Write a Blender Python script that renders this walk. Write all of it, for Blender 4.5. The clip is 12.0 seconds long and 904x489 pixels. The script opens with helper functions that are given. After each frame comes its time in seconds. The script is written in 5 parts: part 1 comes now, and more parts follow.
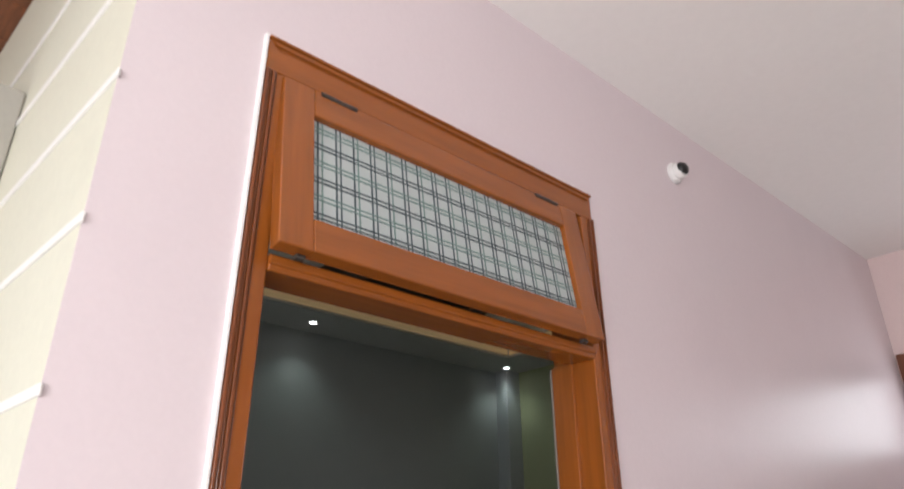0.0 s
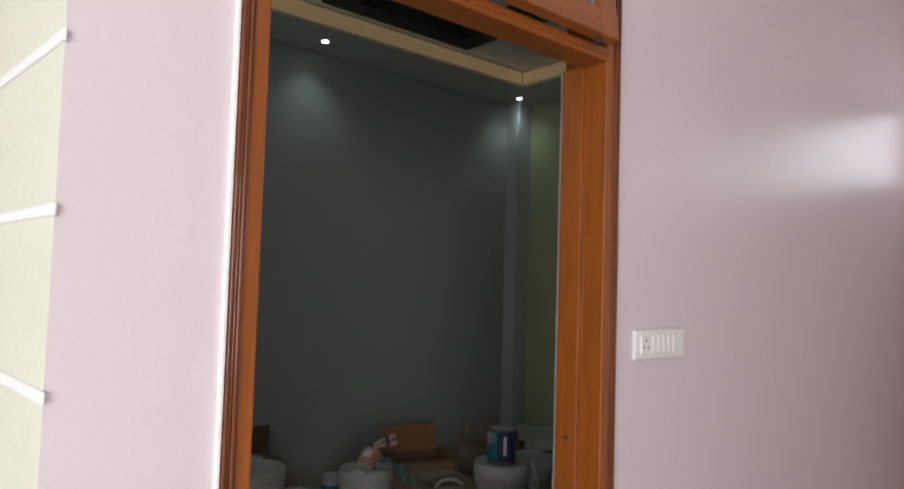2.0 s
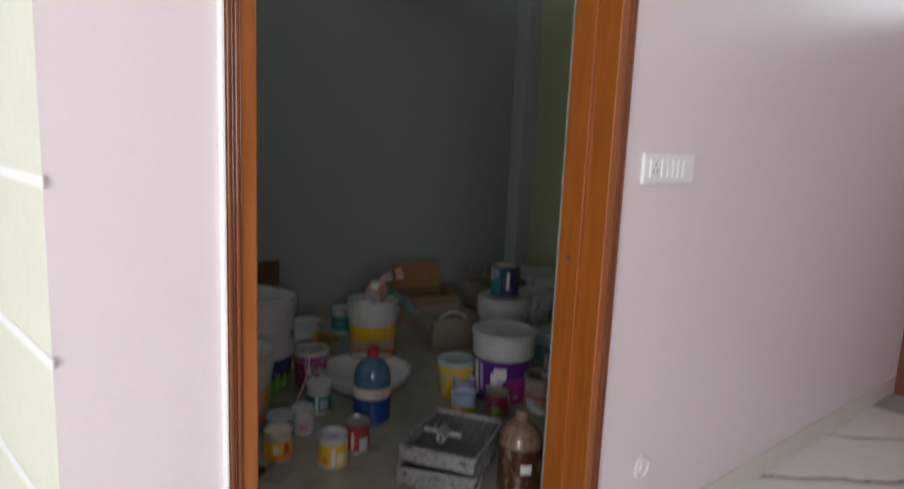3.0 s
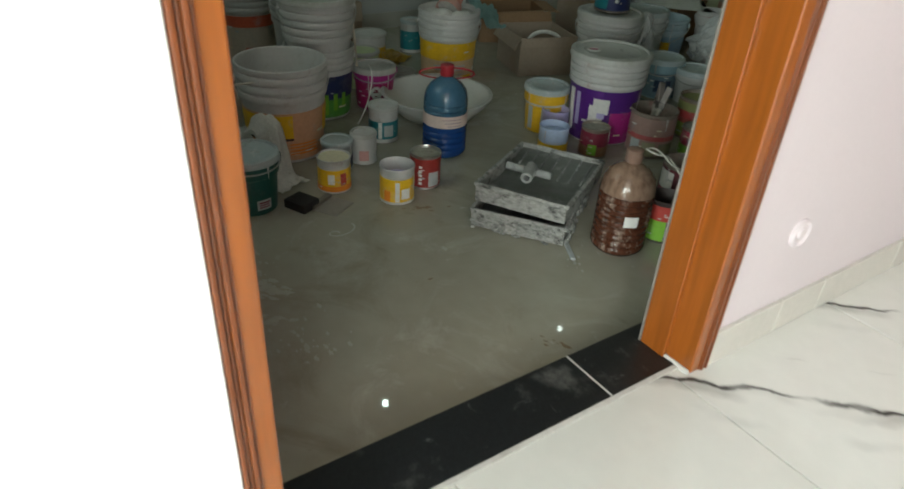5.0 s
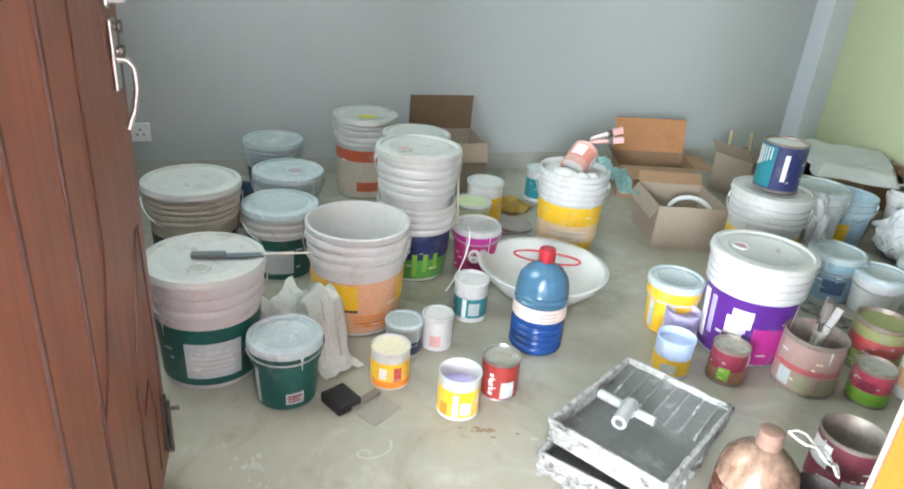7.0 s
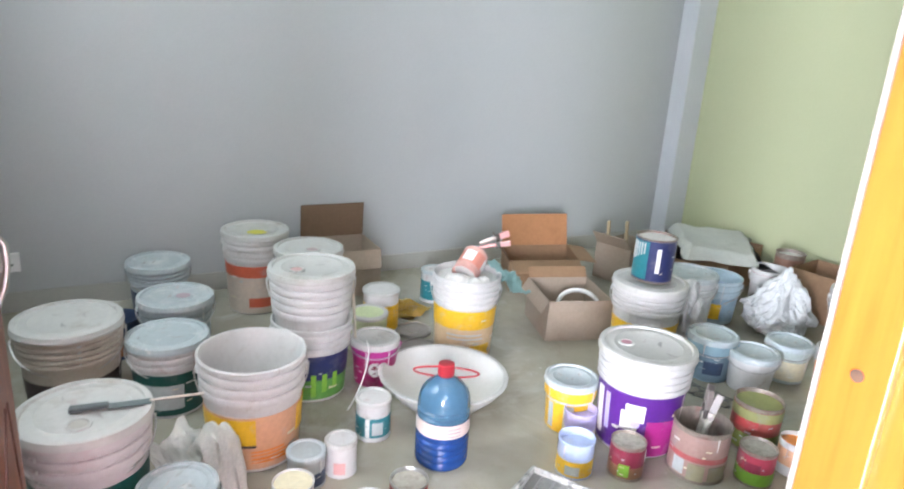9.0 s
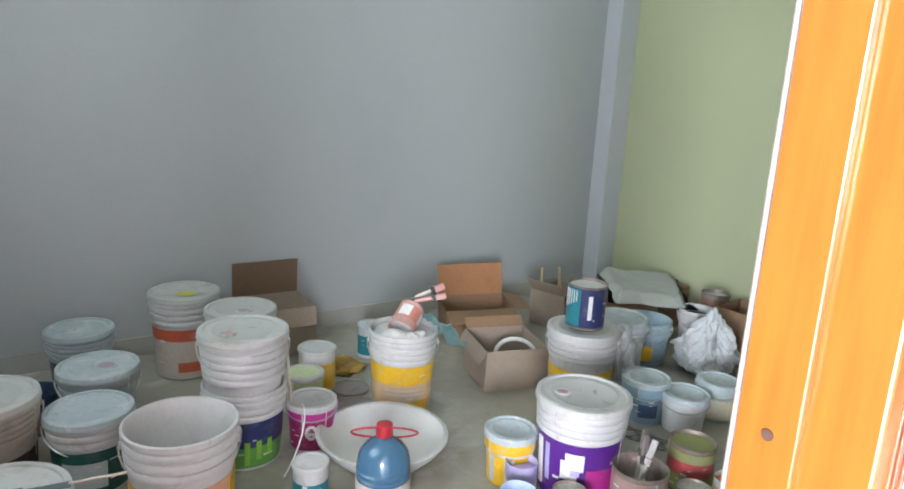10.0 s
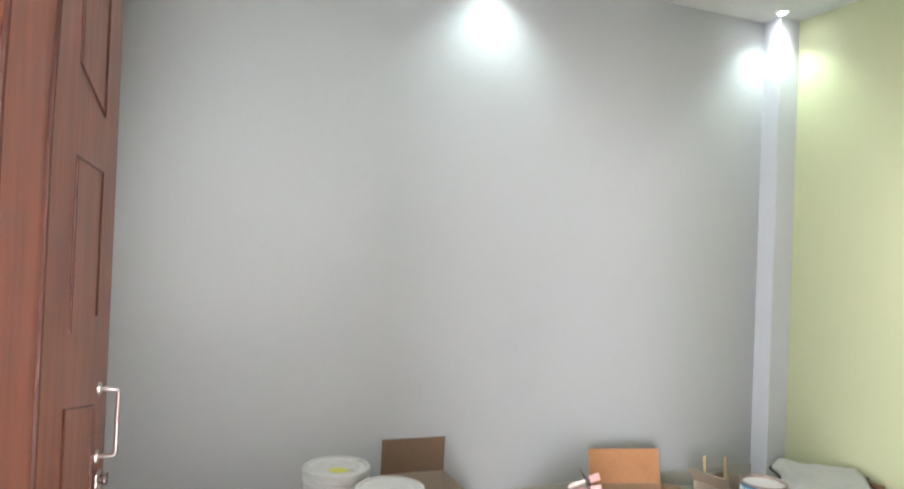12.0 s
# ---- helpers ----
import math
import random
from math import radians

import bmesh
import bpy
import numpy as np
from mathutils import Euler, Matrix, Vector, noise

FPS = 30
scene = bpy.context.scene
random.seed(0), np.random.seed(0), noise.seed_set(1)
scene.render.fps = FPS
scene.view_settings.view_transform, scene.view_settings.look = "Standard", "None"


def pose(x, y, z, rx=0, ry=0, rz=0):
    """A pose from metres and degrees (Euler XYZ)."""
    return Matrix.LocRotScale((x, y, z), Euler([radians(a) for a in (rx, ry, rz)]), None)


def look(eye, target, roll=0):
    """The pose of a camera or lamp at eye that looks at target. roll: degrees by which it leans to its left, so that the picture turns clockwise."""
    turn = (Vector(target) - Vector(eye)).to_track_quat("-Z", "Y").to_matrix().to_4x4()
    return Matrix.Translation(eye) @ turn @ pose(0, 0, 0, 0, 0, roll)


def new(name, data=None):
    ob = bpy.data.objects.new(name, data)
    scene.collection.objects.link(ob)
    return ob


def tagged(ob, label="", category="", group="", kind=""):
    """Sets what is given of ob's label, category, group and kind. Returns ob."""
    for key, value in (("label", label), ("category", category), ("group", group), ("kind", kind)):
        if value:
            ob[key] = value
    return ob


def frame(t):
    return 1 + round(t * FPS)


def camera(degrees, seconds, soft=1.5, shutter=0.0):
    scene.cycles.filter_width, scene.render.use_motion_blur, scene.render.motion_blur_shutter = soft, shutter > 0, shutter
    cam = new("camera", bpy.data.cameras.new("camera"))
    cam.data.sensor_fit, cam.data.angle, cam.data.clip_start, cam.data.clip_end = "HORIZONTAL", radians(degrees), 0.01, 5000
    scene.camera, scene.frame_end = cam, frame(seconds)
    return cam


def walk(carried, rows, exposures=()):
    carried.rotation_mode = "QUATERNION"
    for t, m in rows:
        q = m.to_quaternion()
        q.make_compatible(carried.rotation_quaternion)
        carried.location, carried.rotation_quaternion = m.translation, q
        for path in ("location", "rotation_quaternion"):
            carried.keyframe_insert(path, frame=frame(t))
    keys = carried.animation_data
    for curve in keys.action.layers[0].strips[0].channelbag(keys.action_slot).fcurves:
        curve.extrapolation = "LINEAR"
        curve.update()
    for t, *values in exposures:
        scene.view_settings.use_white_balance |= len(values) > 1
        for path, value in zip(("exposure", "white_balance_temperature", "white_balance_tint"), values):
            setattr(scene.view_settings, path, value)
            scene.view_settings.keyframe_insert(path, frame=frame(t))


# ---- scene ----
cam = camera(67.7, 12.0, soft=1.7, shutter=0.5)
METRES, EYE, TILT, LEAN, TURN = 1.8, 1.57, 0.0, 0.0, 48.3
ROWS = [
    (0.0, 0.0, 0.0, 0.0, 0.19, 24.72, 0.42),
    (0.5, 0.0014, -0.0262, 0.0031, 0.87, 27.36, 0.35),
    (1.0, 0.0042, -0.027, -0.0199, -0.84, 17.95, -0.43),
    (1.5, 0.0007, -0.0153, -0.05, 0.28, 8.78, -1.4),
    (2.0, 0.0033, -0.0069, -0.0685, 0.79, 3.01, -1.72),
    (2.5, 0.0095, -0.0078, -0.0864, 1.29, -1.97, -1.58),
    (3.0, 0.0052, 0.0088, -0.119, 1.37, -9.45, -2.47),
    (3.5, 0.0056, 0.0456, -0.17, 4.36, -19.85, -3.18),
    (5.5, -0.0225, 0.4249, -0.2571, 11.63, -33.52, -4.46),
    (6.0, 0.0001, 0.5565, -0.2464, 20.8, -30.95, -4.18),
    (6.5, 0.0121, 0.6185, -0.2227, 23.46, -26.85, -4.18),
    (8.5, 0.0128, 0.6273, -0.14, 18.03, -19.17, -3.29),
    (9.0, 0.0125, 0.6296, -0.1296, 13.59, -17.05, -3.6),
    (9.5, 0.0172, 0.6292, -0.1186, 10.63, -14.14, -2.89),
    (10.0, 0.0207, 0.6293, -0.1077, 8.01, -12.86, -2.99),
    (10.5, 0.0148, 0.6302, -0.1036, 10.56, -10.97, -2.81),
    (11.0, -0.0004, 0.6251, -0.0942, 15.67, -8.74, -3.28),
    (11.5, -0.0103, 0.6178, -0.0797, 19.81, -4.15, -2.53),
    (12.0, -0.0091, 0.6144, -0.0723, 19.7, 0.64, -2.26),
]
# seconds, stops, kelvin, tint
EXPO = [(0.0, 0.27, 6650, 12), (1.0, 0.12, 6500, 11), (2.5, 0.10, 6500, 11), (3.0, 0.11, 6350, 8), (3.5, 0.24, 6100, 2), (3.7, 0.32, 6150, 1), (5.3, 1.18, 6450, -7), (5.6, 1.52, 6400, -7), (6.0, 3.0, 5950, -1), (6.5, 3.65, 5900, 3),
        (8.3, 3.88, 5950, 13), (9.5, 3.7, 5980, 17), (10.0, 3.25, 5930, 12), (10.5, 3.52, 6200, 13), (11.0, 3.88, 6350, 14), (12.0, 3.93, 6450, 18)]
walk(cam, [(t, pose(0, 0, EYE, TILT, LEAN, TURN) @ pose(METRES * x, METRES * y, METRES * z, 90 + pitch, roll, yaw)) for t, x, y, z, yaw, pitch, roll in ROWS], EXPO)

# ---- world, daylight and lamps ----
world = bpy.data.worlds.new("sky")
scene.world = world
world.use_nodes = True
sky = world.node_tree.nodes.new("ShaderNodeTexSky")
sky.sky_type, sky.sun_disc = "NISHITA", False
sky.sun_elevation, sky.sun_rotation = radians(50), radians(200)
back = world.node_tree.nodes["Background"]
back.inputs[1].default_value = 0.10
world.node_tree.links.new(sky.outputs[0], back.inputs[0])


def lamp(name, kind, energy, colour, m, **more):
    data = bpy.data.lights.new(name, kind)
    data.energy, data.color = energy, colour
    if kind == "AREA":
        data.shape, data.size, data.size_y = "RECTANGLE", more["size"], more["size_y"]
    if kind == "SPOT":
        data.spot_size, data.spot_blend, data.shadow_soft_size = more["spot"], more["blend"], more["soft"]
    ob = new(name, data)
    ob.matrix_world = m
    return ob


# daylight through the open side of the hall, the hall's end window, and the store room's window
lamp("hall_opening_light", "AREA", 122, (0.97, 0.98, 1.0), look((1.5, -3.45, 1.45), (-0.7, 0.2, 1.3)), size=2.0, size_y=2.0)
# added fill from an unseen side opening, brightens the door wall and store room
lamp("hall_side_fill", "AREA", 34, (0.97, 0.99, 1.0), look((2.04, -1.30, 1.45), (-1.0, 0.3, 1.35)), size=1.1, size_y=1.3)
lamp("porch_light", "AREA", 12, (1.0, 0.99, 0.97), look((-1.9, -2.6, 1.7), (-1.9, 0.2, 1.5)), size=1.4, size_y=2.2)
lamp("hall_fanlight", "AREA", 1.0, (0.95, 0.97, 1.0), look((-0.68, 4.12, 2.22), (-0.68, 0.0, 1.9)), size=0.58, size_y=0.34)
lamp("room_window_light", "AREA", 3.2, (0.88, 1.0, 0.95), look((-2.75, 0.33, 1.95), (-2.7, 4.0, 1.25)), size=1.1, size_y=1.2)

# ---- materials ----


def material(name, colour, rough=0.5, metal=0.0, dirt=None, amount=0.0, scale=6.0, grain=0.08, fine=60.0, bump=0.1, stretch=(1, 1, 1), transmission=0.0, sharp=0.5, coat=0.0):
    """A surface with fine grain, larger stains of the colour dirt, and a little relief."""
    m = bpy.data.materials.new(name)
    m.use_nodes = True
    n, l = m.node_tree.nodes, m.node_tree.links
    p = n["Principled BSDF"]
    p.inputs["Roughness"].default_value, p.inputs["Metallic"].default_value = rough, metal
    p.inputs["Transmission Weight"].default_value, p.inputs["Coat Weight"].default_value = transmission, coat
    co = n.new("ShaderNodeTexCoord")
    info = n.new("ShaderNodeObjectInfo")
    mp = n.new("ShaderNodeMapping")
    mp.inputs["Scale"].default_value = stretch
    l.new(co.outputs["Object"], mp.inputs["Vector"])
    shift = n.new("ShaderNodeVectorMath")
    shift.operation = "ADD"
    l.new(mp.outputs[0], shift.inputs[0])
    l.new(info.outputs["Random"], shift.inputs[1])
    f = n.new("ShaderNodeTexNoise")
    f.inputs["Scale"].default_value, f.inputs["Detail"].default_value = fine, 5
    l.new(shift.outputs[0], f.inputs["Vector"])
    ramp = n.new("ShaderNodeMapRange")
    ramp.inputs["From Min"].default_value, ramp.inputs["From Max"].default_value = 0.3, 0.7
    ramp.inputs["To Min"].default_value, ramp.inputs["To Max"].default_value = 1 - grain, 1 + grain
    l.new(f.outputs[0], ramp.inputs[0])
    mul = n.new("ShaderNodeVectorMath")
    mul.operation = "SCALE"
    mul.inputs[0].default_value = colour
    l.new(ramp.outputs[0], mul.inputs["Scale"])
    out = mul.outputs[0]
    if dirt:
        g = n.new("ShaderNodeTexNoise")
        g.inputs["Scale"].default_value, g.inputs["Detail"].default_value, g.inputs["Roughness"].default_value = scale, 8, 0.65
        l.new(shift.outputs[0], g.inputs["Vector"])
        r = n.new("ShaderNodeMapRange")
        edge = 0.72 - 0.4 * amount
        r.inputs["From Min"].default_value, r.inputs["From Max"].default_value = edge, edge + 0.3 * (1.05 - sharp)
        l.new(g.outputs[0], r.inputs[0])
        mix = n.new("ShaderNodeMix")
        mix.data_type = "RGBA"
        l.new(r.outputs[0], mix.inputs["Factor"])
        l.new(out, mix.inputs["A"])
        mix.inputs["B"].default_value = (*dirt, 1)
        out = mix.outputs["Result"]
    l.new(out, p.inputs["Base Color"])
    if bump:
        b = n.new("ShaderNodeBump")
        b.inputs["Strength"].default_value, b.inputs["Distance"].default_value = bump, 0.004
        l.new(f.outputs[0], b.inputs["Height"])
        l.new(b.outputs[0], p.inputs["Normal"])
    return m


def glow(name, colour, strength):
    m = bpy.data.materials.new(name)
    m.use_nodes = True
    p = m.node_tree.nodes["Principled BSDF"]
    p.inputs["Base Color"].default_value = (*colour, 1)
    p.inputs["Emission Color"].default_value = (*colour, 1)
    p.inputs["Emission Strength"].default_value = strength
    return m


def marble(name, base, vein, across, first, period, rough):
    """Polished tile whose print repeats from tile to tile: one jagged dark vein, a pale shadow beside it, a faint cloud."""
    m = material(name, base, rough, dirt=tuple(0.88 * c for c in base), amount=0.45, scale=1.3, grain=0.02, fine=20, bump=0.0, sharp=0.1)
    n, l = m.node_tree.nodes, m.node_tree.links
    p = n["Principled BSDF"]
    out = p.inputs["Base Color"].links[0].from_socket
    geo = n.new("ShaderNodeNewGeometry")

    def node(kind, op, a, b, c=None):
        q = n.new(kind)
        q.operation = op
        for k, v in enumerate((a, b, c)):
            if v is None:
                continue
            if hasattr(v, "links"):
                l.new(v, q.inputs[k])
            else:
                q.inputs[k].default_value = v
        return q

    def wander(scale, detail):
        q = n.new("ShaderNodeTexNoise")
        q.inputs["Scale"].default_value, q.inputs["Detail"].default_value, q.inputs["Roughness"].default_value = scale, detail, 0.6
        l.new(geo.outputs["Position"], q.inputs["Vector"])
        return q.outputs[0]

    u = node("ShaderNodeVectorMath", "DOT_PRODUCT", geo.outputs["Position"], (*across, 0.0)).outputs["Value"]
    u = node("ShaderNodeMath", "MULTIPLY_ADD", wander(2.2, 3), 0.14, u).outputs[0]
    u = node("ShaderNodeMath", "MULTIPLY_ADD", wander(16.0, 6), 0.035, u).outputs[0]
    strength = wander(4.5, 2)
    for shift, width, dark, lo in ((0.0, 0.0085, 1.0, 0.28), (-0.012, 0.030, 0.34, 0.36), (0.13, 0.004, 0.5, 0.56), (-0.10, 0.02, 0.14, 0.5)):
        d = node("ShaderNodeMath", "SUBTRACT", u, first + 0.0875 + shift - 0.5 * period).outputs[0]
        d = node("ShaderNodeMath", "FLOORED_MODULO", d, period).outputs[0]
        d = node("ShaderNodeMath", "SUBTRACT", d, 0.5 * period).outputs[0]
        d = node("ShaderNodeMath", "ABSOLUTE", d, 0.0).outputs[0]
        r = n.new("ShaderNodeMapRange")
        r.inputs["From Min"].default_value, r.inputs["From Max"].default_value = 0.25 * width, width
        r.inputs["To Min"].default_value, r.inputs["To Max"].default_value = dark, 0.0
        l.new(d, r.inputs[0])
        k = n.new("ShaderNodeMapRange")
        k.inputs["From Min"].default_value, k.inputs["From Max"].default_value = lo, lo + 0.18
        l.new(strength, k.inputs[0])
        f = node("ShaderNodeMath", "MULTIPLY", r.outputs[0], k.outputs[0]).outputs[0]
        mix = n.new("ShaderNodeMix")
        mix.data_type = "RGBA"
        l.new(f, mix.inputs["Factor"])
        l.new(out, mix.inputs["A"])
        mix.inputs["B"].default_value = (*vein, 1)
        out = mix.outputs["Result"]
    l.new(out, p.inputs["Base Color"])
    return m


PINK = material("pink_satin_paint", (0.70, 0.62, 0.645), 0.35, dirt=(0.66, 0.58, 0.61), amount=0.4, scale=1.5, grain=0.012, fine=90, bump=0.05, sharp=0.0)
PIER = material("grey_beige_paint", (0.40, 0.385, 0.34), 0.6, dirt=(0.35, 0.335, 0.30), amount=0.4, scale=2.0, grain=0.02, bump=0.08, sharp=0.0)
PINK_PALE = material("pale_pink_paint", (0.74, 0.6, 0.59), 0.5, grain=0.015, bump=0.04)
CREAM = material("cream_paint", (0.68, 0.67, 0.56), 0.6, dirt=(0.6, 0.6, 0.5), amount=0.4, scale=2.0, grain=0.02, bump=0.08, sharp=0.0)
WHITE = material("white_paint", (0.82, 0.81, 0.79), 0.6, grain=0.015, bump=0.04)
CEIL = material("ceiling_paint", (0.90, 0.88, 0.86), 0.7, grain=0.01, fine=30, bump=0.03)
GREY = material("grey_wall_paint", (0.414, 0.428, 0.428), 0.5, dirt=(0.385, 0.40, 0.403), amount=0.4, scale=1.2, grain=0.015, fine=80, bump=0.06, sharp=0.0)
GREY_PALE = material("pale_grey_column_paint", (0.54, 0.56, 0.585), 0.5, dirt=(0.50, 0.52, 0.545), amount=0.4, scale=1.2, grain=0.015, fine=80, bump=0.06, sharp=0.0)
GREEN = material("green_wall_paint", (0.45, 0.475, 0.29), 0.5, dirt=(0.44, 0.47, 0.27), amount=0.4, scale=1.4, grain=0.015, fine=80, bump=0.06, sharp=0.0)
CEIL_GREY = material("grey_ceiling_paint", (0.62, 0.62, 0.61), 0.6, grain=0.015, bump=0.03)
DARK_PANEL = material("dark_ceiling_panel", (0.022, 0.023, 0.014), 0.5, grain=0.1)
TEAK = material("varnished_teak", (0.28, 0.080, 0.012), 0.27, dirt=(0.235, 0.062, 0.009), amount=0.5, scale=3.0, grain=0.15, fine=20, bump=0.03, stretch=(2.5, 2.5, 0.18), sharp=0.0, coat=0.35)
TEAK_H = material("varnished_teak_rail", (0.28, 0.080, 0.012), 0.27, dirt=(0.22, 0.057, 0.009), amount=0.5, scale=3.0, grain=0.12, fine=20, bump=0.03, stretch=(2.5, 0.18, 2.5), sharp=0.0, coat=0.35)
TEAK_D = material("dark_moulded_teak", (0.165, 0.045, 0.011), 0.3, dirt=(0.10, 0.026, 0.007), amount=0.5, scale=5.0, grain=0.2, fine=26, bump=0.05, stretch=(3, 3, 0.25), sharp=0.1, coat=0.25)
LEAF = material("red_brown_veneer", (0.165, 0.054, 0.024), 0.42, dirt=(0.075, 0.023, 0.010), amount=0.46, scale=4.0, grain=0.28, fine=18, bump=0.05, stretch=(2.2, 2.2, 0.3), sharp=0.0)
# dark brown that puts the shade of the carved grooves into colour
GROOVE_SHADE = material("carved_groove_shade", (0.055, 0.016, 0.006), 0.5, grain=0.2)
WOOD_CEIL = material("dark_wood_planks", (0.21, 0.070, 0.028), 0.45, dirt=(0.12, 0.036, 0.014), amount=0.5, scale=6, grain=0.3, fine=22, stretch=(3, 0.3, 3), sharp=0.1)
MARBLE = marble("white_marble_tile", (0.72, 0.71, 0.67), (0.06, 0.055, 0.05), (-0.743, 0.669), 1.75, 0.4014, 0.07)
SKIRT = material("skirting_tile", (0.60, 0.57, 0.52), 0.25, dirt=(0.5, 0.47, 0.43), amount=0.45, scale=5, grain=0.03, bump=0.0, sharp=0.0)
JOINT = material("grout", (0.36, 0.35, 0.33), 0.9)
FLOOR = material("grey_room_tile", (0.355, 0.336, 0.272), 0.035, dirt=(0.345, 0.318, 0.245), amount=0.5, scale=2.2, grain=0.05, fine=14, bump=0.0, sharp=0.1)
STONE = material("black_granite", (0.012, 0.013, 0.014), 0.33, dirt=(0.16, 0.16, 0.15), amount=0.4, scale=9, grain=0.3, fine=160, bump=0.05, sharp=0.3)
STEEL = material("brushed_steel", (0.44, 0.44, 0.42), 0.3, 0.9, grain=0.05)
DARK_STEEL = material("dark_old_metal", (0.10, 0.09, 0.08), 0.45, 0.7, grain=0.2)
WIRE = material("dull_wire", (0.45, 0.44, 0.42), 0.4, 0.6, grain=0.1)
PLASTIC = material("white_switch_plastic", (0.80, 0.79, 0.78), 0.35, grain=0.01, bump=0)
BLACK = material("black_plastic", (0.012, 0.012, 0.012), 0.3, grain=0.05, bump=0)
FROST = material("frosted_glass", (0.42, 0.47, 0.465), 0.35, grain=0.03, fine=20)
CHECK = material("dark_glass_line", (0.035, 0.06, 0.07), 0.3, grain=0.05)
CHECK_L = material("grey_glass_line", (0.14, 0.23, 0.21), 0.3, grain=0.05)
CARD = material("cardboard", (0.26, 0.155, 0.085), 0.85, dirt=(0.19, 0.115, 0.065), amount=0.45, scale=7, grain=0.06, bump=0.15, sharp=0.2)
CARD_L = material("pale_cardboard", (0.32, 0.255, 0.195), 0.85, dirt=(0.30, 0.225, 0.16), amount=0.45, scale=7, grain=0.06, bump=0.15, sharp=0.2)
CARD_D = material("dark_cardboard", (0.17, 0.105, 0.062), 0.85, dirt=(0.13, 0.08, 0.046), amount=0.45, scale=7, grain=0.06, bump=0.15, sharp=0.2)
CARD_O = material("orange_cardboard", (0.37, 0.17, 0.07), 0.8, dirt=(0.27, 0.12, 0.05), amount=0.45, scale=7, grain=0.06, bump=0.15, sharp=0.2)
BUCKET = material("white_bucket_plastic", (0.54, 0.53, 0.515), 0.36, dirt=(0.37, 0.335, 0.295), amount=0.34, scale=7, grain=0.04, bump=0.08, sharp=0.2)
BUCKET_B = material("beige_dirty_bucket", (0.44, 0.385, 0.315), 0.5, dirt=(0.27, 0.225, 0.17), amount=0.5, scale=8, grain=0.05, bump=0.1, sharp=0.2)
BUCKET_P = material("pink_smeared_bucket", (0.49, 0.45, 0.45), 0.45, dirt=(0.47, 0.33, 0.33), amount=0.5, scale=7, grain=0.04, bump=0.1, sharp=0.2)
LID = material("white_lid_plastic", (0.48, 0.475, 0.45), 0.45, dirt=(0.34, 0.315, 0.275), amount=0.42, scale=8, grain=0.04, bump=0.1, sharp=0.45)
LID_G = material("grey_smeared_lid", (0.40, 0.45, 0.46), 0.5, dirt=(0.57, 0.58, 0.565), amount=0.5, scale=9, grain=0.05, bump=0.12, sharp=0.4)
PASTE = material("dry_white_putty", (0.58, 0.565, 0.535), 0.85, dirt=(0.48, 0.46, 0.43), amount=0.5, scale=14, grain=0.08, bump=0.5)
TRAY = material("paint_caked_tray", (0.20, 0.20, 0.195), 0.55, dirt=(0.66, 0.66, 0.64), amount=0.46, scale=13, grain=0.15, bump=0.3, sharp=0.7)
TRAY_E = material("tray_edge_with_dried_paint", (0.33, 0.325, 0.305), 0.75, dirt=(0.05, 0.05, 0.047), amount=0.50, scale=20, grain=0.25, bump=0.6, sharp=0.55, stretch=(1, 1, 1.8))
TRAY_IN = material("grey_wet_paint", (0.14, 0.145, 0.135), 0.3, dirt=(0.34, 0.34, 0.325), amount=0.42, scale=11, grain=0.1, bump=0.15, sharp=0.3)
TRAY_D = material("grey_paint_coat", (0.36, 0.365, 0.355), 0.5, dirt=(0.20, 0.20, 0.195), amount=0.4, scale=18, grain=0.1, bump=0.3, sharp=0.4)
CLOTH = material("stained_cloth", (0.82, 0.80, 0.75), 0.95, dirt=(0.48, 0.45, 0.38), amount=0.30, scale=9, grain=0.08, fine=120, bump=0.3, sharp=0.2)
PAPER = material("white_paper", (0.80, 0.80, 0.76), 0.8, dirt=(0.58, 0.57, 0.52), amount=0.4, scale=6, grain=0.03, bump=0.1, sharp=0.1)
BAG = material("thin_plastic_bag", (0.54, 0.55, 0.54), 0.4, dirt=(0.42, 0.42, 0.41), amount=0.5, scale=9, grain=0.06, bump=0.2, sharp=0.2)
BLUE_PET = material("blue_bottle_plastic", (0.11, 0.245, 0.38), 0.10, transmission=0.5, dirt=(0.2, 0.32, 0.42), amount=0.35, scale=8, grain=0.05, bump=0.05, sharp=0.2)
BLUE_INK = material("deep_blue_liquid", (0.012, 0.05, 0.20), 0.2, grain=0.05, bump=0)
BROWN_PET = material("brown_smeared_bottle", (0.075, 0.026, 0.014), 0.14, dirt=(0.42, 0.33, 0.26), amount=0.46, scale=34, grain=0.3, bump=0.25, sharp=0.25, stretch=(1.0, 1.0, 0.6))
BROWN_TOP = material("clear_smeared_plastic", (0.21, 0.135, 0.095), 0.16, dirt=(0.075, 0.028, 0.016), amount=0.5, scale=24, grain=0.25, bump=0.2, sharp=0.2, stretch=(1.0, 1.0, 0.5))
RED_CAP = material("red_cap", (0.34, 0.02, 0.03), 0.4, grain=0.05)
GRIME = material("grimy_dried_paint", (0.33, 0.31, 0.26), 0.7, dirt=(0.15, 0.13, 0.10), amount=0.5, scale=22, grain=0.15, bump=0.4, sharp=0.3)
